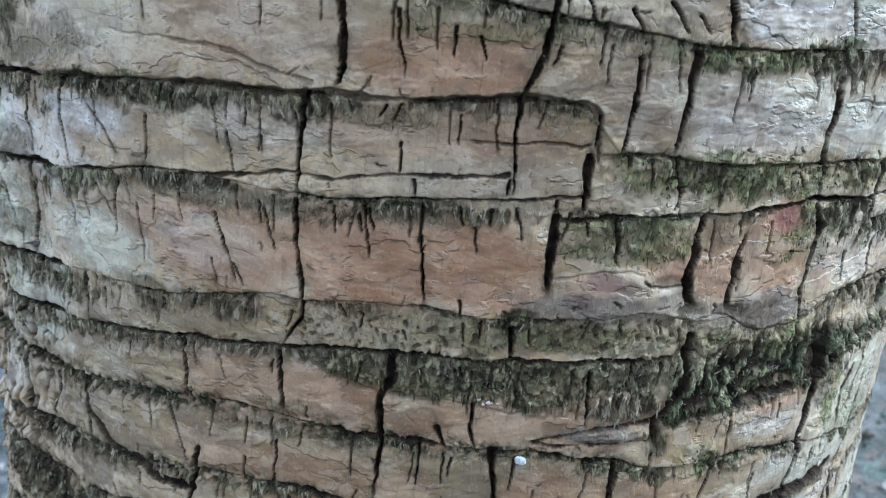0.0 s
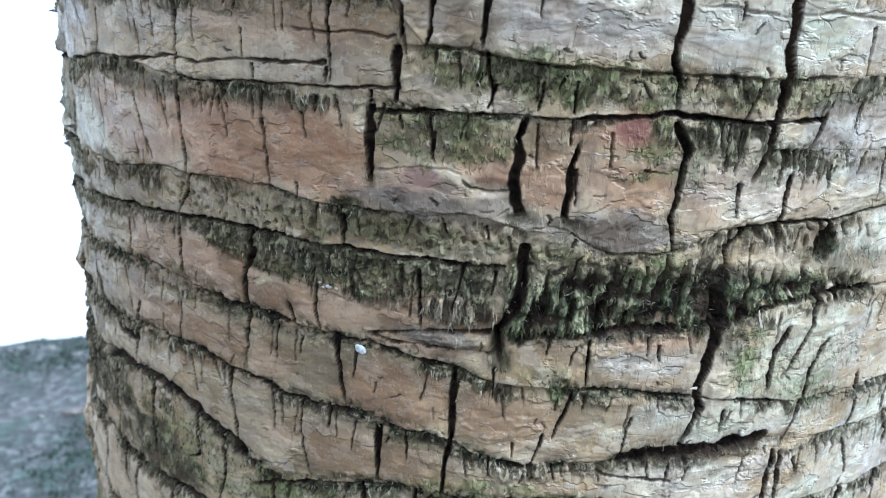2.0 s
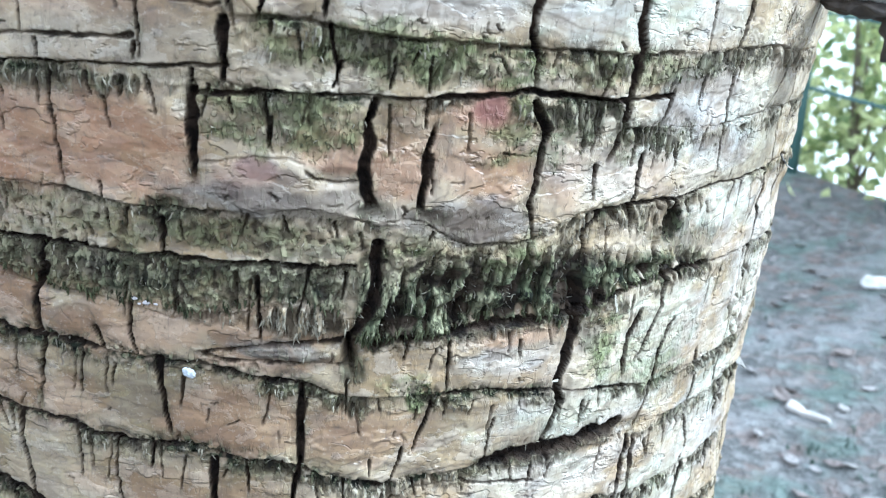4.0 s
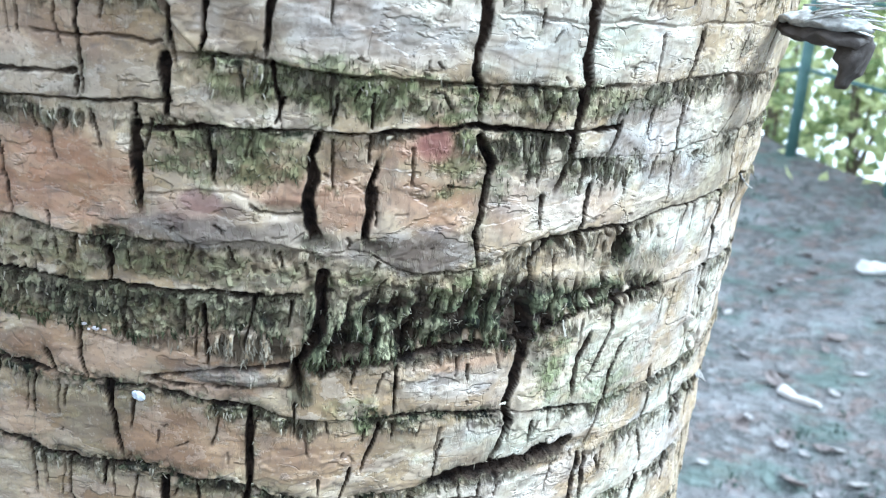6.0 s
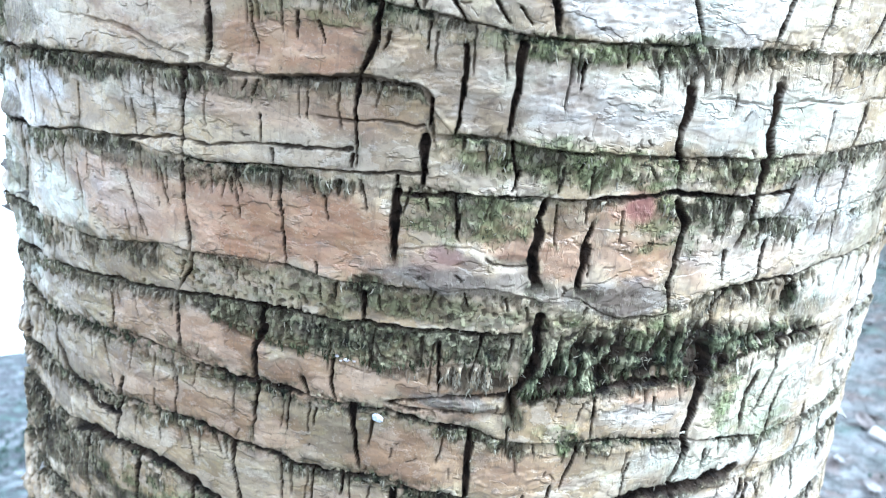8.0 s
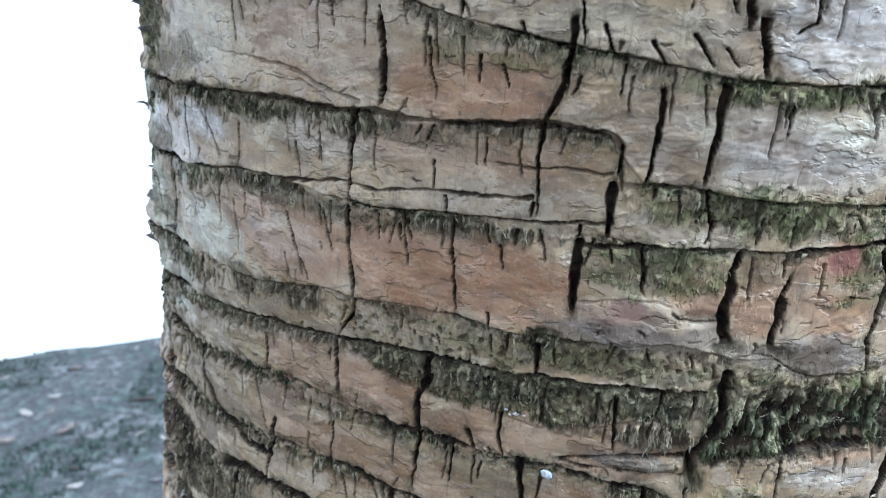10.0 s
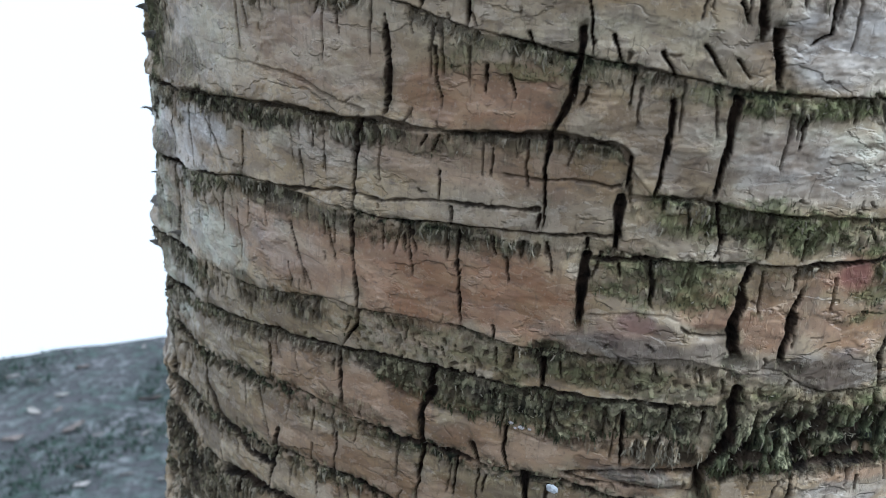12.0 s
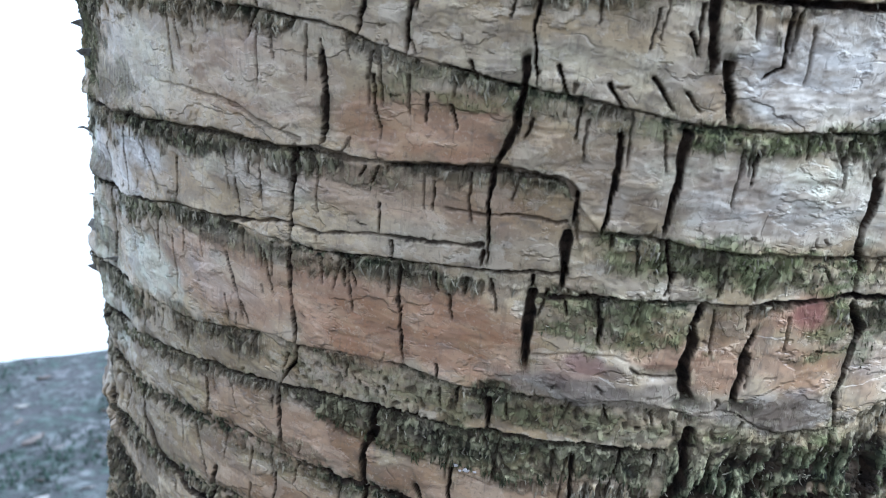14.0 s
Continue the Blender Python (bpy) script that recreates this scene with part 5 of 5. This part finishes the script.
dry_leaves = [two_tone("dry_leaf_grey", (0.20, 0.18, 0.17), (0.36, 0.33, 0.31), 40), two_tone("dry_leaf_pale", (0.25, 0.23, 0.21), (0.38, 0.35, 0.32), 40),
              two_tone("dry_leaf_brown", (0.12, 0.10, 0.09), (0.23, 0.19, 0.17), 40)]
litter = [leaf_mesh("fallen_leaf", 0.10, 0.045, 0.25, dry_leaves[k % 3], k) for k in range(9)]
lay = random.Random(5)
said = ("curled grey dead leaf lying on the soil", "curled pale dead leaf lying on the soil", "curled brown dead leaf lying on the soil")
count = 0
while count < 290:
    a = radians(lay.choice((lay.uniform(-62, -30), lay.uniform(-62, -30), lay.uniform(2, 26), lay.uniform(2, 26), lay.uniform(-180, 180))))
    d = lay.uniform(1.5, 5.2)
    x, y = 0.12 + d * math.sin(a), -0.46 + d * math.cos(a)
    if (y - 3.1) - 0.67 * (x + 2.7) > 0 or y > 5.9 - 0.9 * (x - 1.0):
        continue
    ob = new("fallen_leaf", litter[count % 9])
    s = lay.uniform(0.35, 0.75) if count % 3 != 2 else lay.uniform(0.6, 1.2)
    ob.matrix_world = Matrix.Translation((x, y, ground_z(x, y) + 0.004)) @ pose(0, 0, 0, lay.uniform(-22, 22), lay.uniform(-22, 22), lay.uniform(0, 360)) @ Matrix.Diagonal((s, s, s, 1))
    tagged(ob, said[count % 3], "leaf", "fallen leaves")
    count += 1

# a bleached broken stick and a pale stone on the soil
def broken_stick(a, b, thick, mat):
    bm = bmesh.new()
    bmesh.ops.create_cone(bm, segments=12, radius1=thick, radius2=thick * 0.55, depth=1.0, cap_ends=True)
    bmesh.ops.subdivide_edges(bm, edges=[e for e in bm.edges if abs(e.verts[0].co.z - e.verts[1].co.z) > 0.5], cuts=9)
    span = b - a
    for v in bm.verts:
        v.co.x += 0.012 * math.sin(v.co.z * 5)
        v.co.z *= span.length
    rough_piece(bm, thick * 1.0, 3.0, 0.35 / thick)
    for f in bm.faces:
        f.smooth = len(f.verts) == 4
    me = bpy.data.meshes.new("broken_stick")
    bm.to_mesh(me)
    bm.free()
    me.materials.append(mat)
    ob = new("broken_stick", me)
    ob.matrix_world = Matrix.Translation((a + b) / 2) @ span.to_track_quat("Z", "Y").to_matrix().to_4x4()
    return ob


bleached = two_tone("bleached_wood", (0.42, 0.38, 0.34), (0.66, 0.61, 0.56), 45, (1, 1, 0.2))
ends = [Vector((x, y, ground_z(x, y) + 0.012)) for x, y in ((0.90, 2.62), (1.00, 2.51))]
tagged(broken_stick(ends[0], ends[1], 0.015, bleached), "bleached broken stick lying on the grey soil", "stick")
stone_mat = two_tone("pale_stone", (0.50, 0.48, 0.45), (0.76, 0.73, 0.69), 18)
tagged(lump("pale_stone", (0.09, 0.065, 0.045), 9.0, stone_mat, None, Matrix.Translation((1.53, 3.89, ground_z(1.53, 3.89) + 0.015))), "pale sunlit stone half sunk in the soil", "stone")

# low weeds and grass, thickest along the crest
weed_mat = two_tone("weed_green", (0.035, 0.058, 0.046), (0.075, 0.11, 0.08), 30, by_island=0.5, bump=0)


def blades(name, spots, long, wide, mat, seed):
    g = np.random.default_rng(seed)
    n = len(spots)
    p = np.array(spots)
    turn_a, size, lean_b = g.uniform(0, 2 * np.pi, n), g.uniform(*long, n), g.uniform(0.1, 0.9, n)
    side_v = np.stack([np.cos(turn_a), np.sin(turn_a), 0 * turn_a], 1)
    fwd = np.stack([-np.sin(turn_a), np.cos(turn_a), 0 * turn_a], 1)
    half = (g.uniform(*wide, n) / 2)[:, None]
    vs = []
    for s, k in ((0, 0.6), (0.5, 1.0), (1.0, 0.08)):
        mid = p + fwd * (lean_b * size * s * s)[:, None] + np.array([0, 0, 1.0]) * (size * s * (1 - 0.4 * lean_b * s))[:, None]
        vs += [mid - side_v * half * k, mid + side_v * half * k, mid + fwd * half * k * 0.5]
    v = np.stack(vs, 1).reshape(-1, 3)
    base = np.arange(n)[:, None] * 9
    quads = [base + np.array([lo + i, lo + j, lo + 3 + j, lo + 3 + i]) for lo in (0, 3) for i, j in ((0, 1), (1, 2), (2, 0))]
    return new(name, mesh_from(name, v, np.concatenate(quads), [mat]))


spots = []
while len(spots) < 7000:
    x, y = (lay.uniform(-5, -1.3), lay.uniform(0.3, 4.0)) if lay.random() < 0.6 else (lay.uniform(-5, 3.2), lay.uniform(-1.5, 5.5))
    if noise.noise(Vector((x * 1.3, y * 1.3, 3))) < 0.12 or (y - 3.2) - 0.67 * (x + 2.7) > 0 or math.hypot(x, y - 0.3) < 0.5:
        continue
    for _ in range(5):
        u, w = x + lay.gauss(0, 0.03), y + lay.gauss(0, 0.03)
        spots.append((u, w, ground_z(u, w) - 0.005))
weeds = blades("weeds", spots, (0.012, 0.04), (0.006, 0.015), weed_mat, 8)
tagged(weeds, "low sparse green weeds growing on the soil", "weeds", kind="stuff")

# ---- fence and shrubs ----
teal = two_tone("teal_paint", (0.055, 0.105, 0.095), (0.085, 0.145, 0.13), 25, rough=0.5, bump=0.0005)
FENCE = [Vector((0.55 + 0.43 * k, 6.85 - 0.66 * k, 0)) for k in range(7)]


def bar(name, a, b, thick, mat, parent):
    bm = bmesh.new()
    bmesh.ops.create_cone(bm, segments=14, radius1=thick, radius2=thick, depth=1.0, cap_ends=True)
    bmesh.ops.bevel(bm, geom=[e for e in bm.edges if abs(e.verts[0].co.z - e.verts[1].co.z) < 1e-6], offset=thick * 0.2, segments=2, affect="EDGES")
    span = b - a
    bmesh.ops.transform(bm, matrix=Matrix.Translation((a + b) / 2) @ span.to_track_quat("Z", "Y").to_matrix().to_4x4() @ Matrix.Diagonal((1, 1, span.length, 1)), verts=bm.verts)
    for f in bm.faces:
        f.smooth = len(f.verts) == 4
    me = bpy.data.meshes.new(name)
    bm.to_mesh(me)
    bm.free()
    me.materials.append(mat)
    ob = new(name, me)
    ob.parent = parent
    return ob


fence = new("metal_fence")
tagged(fence, "teal-painted metal post and rail fence before shrubs", "fence")
feet = [Vector((p.x, p.y, ground_z(p.x, p.y))) for p in FENCE]
for p in feet:
    bar("post", p - Vector((0, 0, 0.15)), p + Vector((0, 0, 1.12)), 0.036, teal, fence)
for p, q in zip(feet, feet[1:]):
    for up in (0.55, 1.02):
        bar("rail", p + Vector((0, 0, up)), q + Vector((0, 0, up)), 0.013, teal, fence)

twig_mat = two_tone("shrub_bark", (0.09, 0.07, 0.05), (0.20, 0.16, 0.12), 60)
leaf_mat = leaf_material("shrub_leaf", (0.15, 0.21, 0.08), (0.74, 0.75, 0.38))


def shrub(x, y, tall, broad, seed):
    g = random.Random(seed)
    base_z = ground_z(x, y)
    ob = new("shrub")
    ob.location = (x, y, base_z)
    tips = []
    for k in range(9):
        a, reach = g.uniform(0, 6.28), g.uniform(0.25, 0.9) * broad
        top = Vector((math.cos(a) * reach, math.sin(a) * reach, tall * g.uniform(0.55, 1.0)))
        bend = Vector((g.gauss(0, 0.12), g.gauss(0, 0.12), 0))
        c = bpy.data.curves.new("stem", "CURVE")
        c.dimensions, c.bevel_depth, c.bevel_resolution = "3D", 0.014, 1
        s = c.splines.new("POLY")
        s.points.add(7)
        for i in range(8):
            f = i / 7
            p = top * f + bend * math.sin(f * 3.1)
            s.points[i].co = (*p, 1)
            s.points[i].radius = 1.15 - f
            if f > 0.15:
                tips += [p] * 3
        stem = new("stem", c)
        c.materials.append(twig_mat)
        stem.parent = ob
    n = 1150
    q = np.random.default_rng(seed)
    mid = np.array([tuple(tips[q.integers(len(tips))]) for _ in range(n)]) + q.normal(0, 0.16, (n, 3))
    low = q.random(n) < 0.22
    mid[low] = np.stack([q.normal(0, 0.45 * broad, n), q.normal(0, 0.45 * broad, n), q.uniform(0.02, 0.7, n)], 1)[low]
    mid[:, 2] = np.clip(mid[:, 2], 0.04, None)
    ax = q.normal(0, 1, (n, 3)) + np.array([0, 0, -0.5])
    ax /= np.linalg.norm(ax, axis=1)[:, None]
    sd = np.cross(ax, q.normal(0, 1, (n, 3)))
    sd /= np.linalg.norm(sd, axis=1)[:, None]
    up = np.cross(sd, ax)
    ln, wd = q.uniform(0.06, 0.13, (n, 1)), q.uniform(0.022, 0.045, (n, 1))
    pts = [mid - ax * ln / 2, mid - sd * wd + up * wd * 0.4, mid + ax * ln / 2, mid + sd * wd + up * wd * 0.4, mid - ax * ln * 0.0]
    v = np.stack(pts, 1).reshape(-1, 3)
    b0 = np.arange(n)[:, None] * 5
    tris = np.concatenate([b0 + np.array(k) for k in ([0, 4, 1], [1, 4, 2], [0, 3, 4], [4, 3, 2])])
    crown = new("crown", mesh_from("crown", v, tris, [leaf_mat], False))
    crown.parent = ob
    crown["kind"] = "stuff"
    tagged(ob, "sunlit yellow-green leafy shrub behind the teal fence", "shrub", "shrubs behind the fence")
    return ob


for k in range(7):
    p = Vector((1.0 + 0.45 * k, 7.3 - 0.68 * k, 0))
    shrub(p.x, p.y, 2.3 + 0.3 * (k % 3), 0.75, 40 + k)
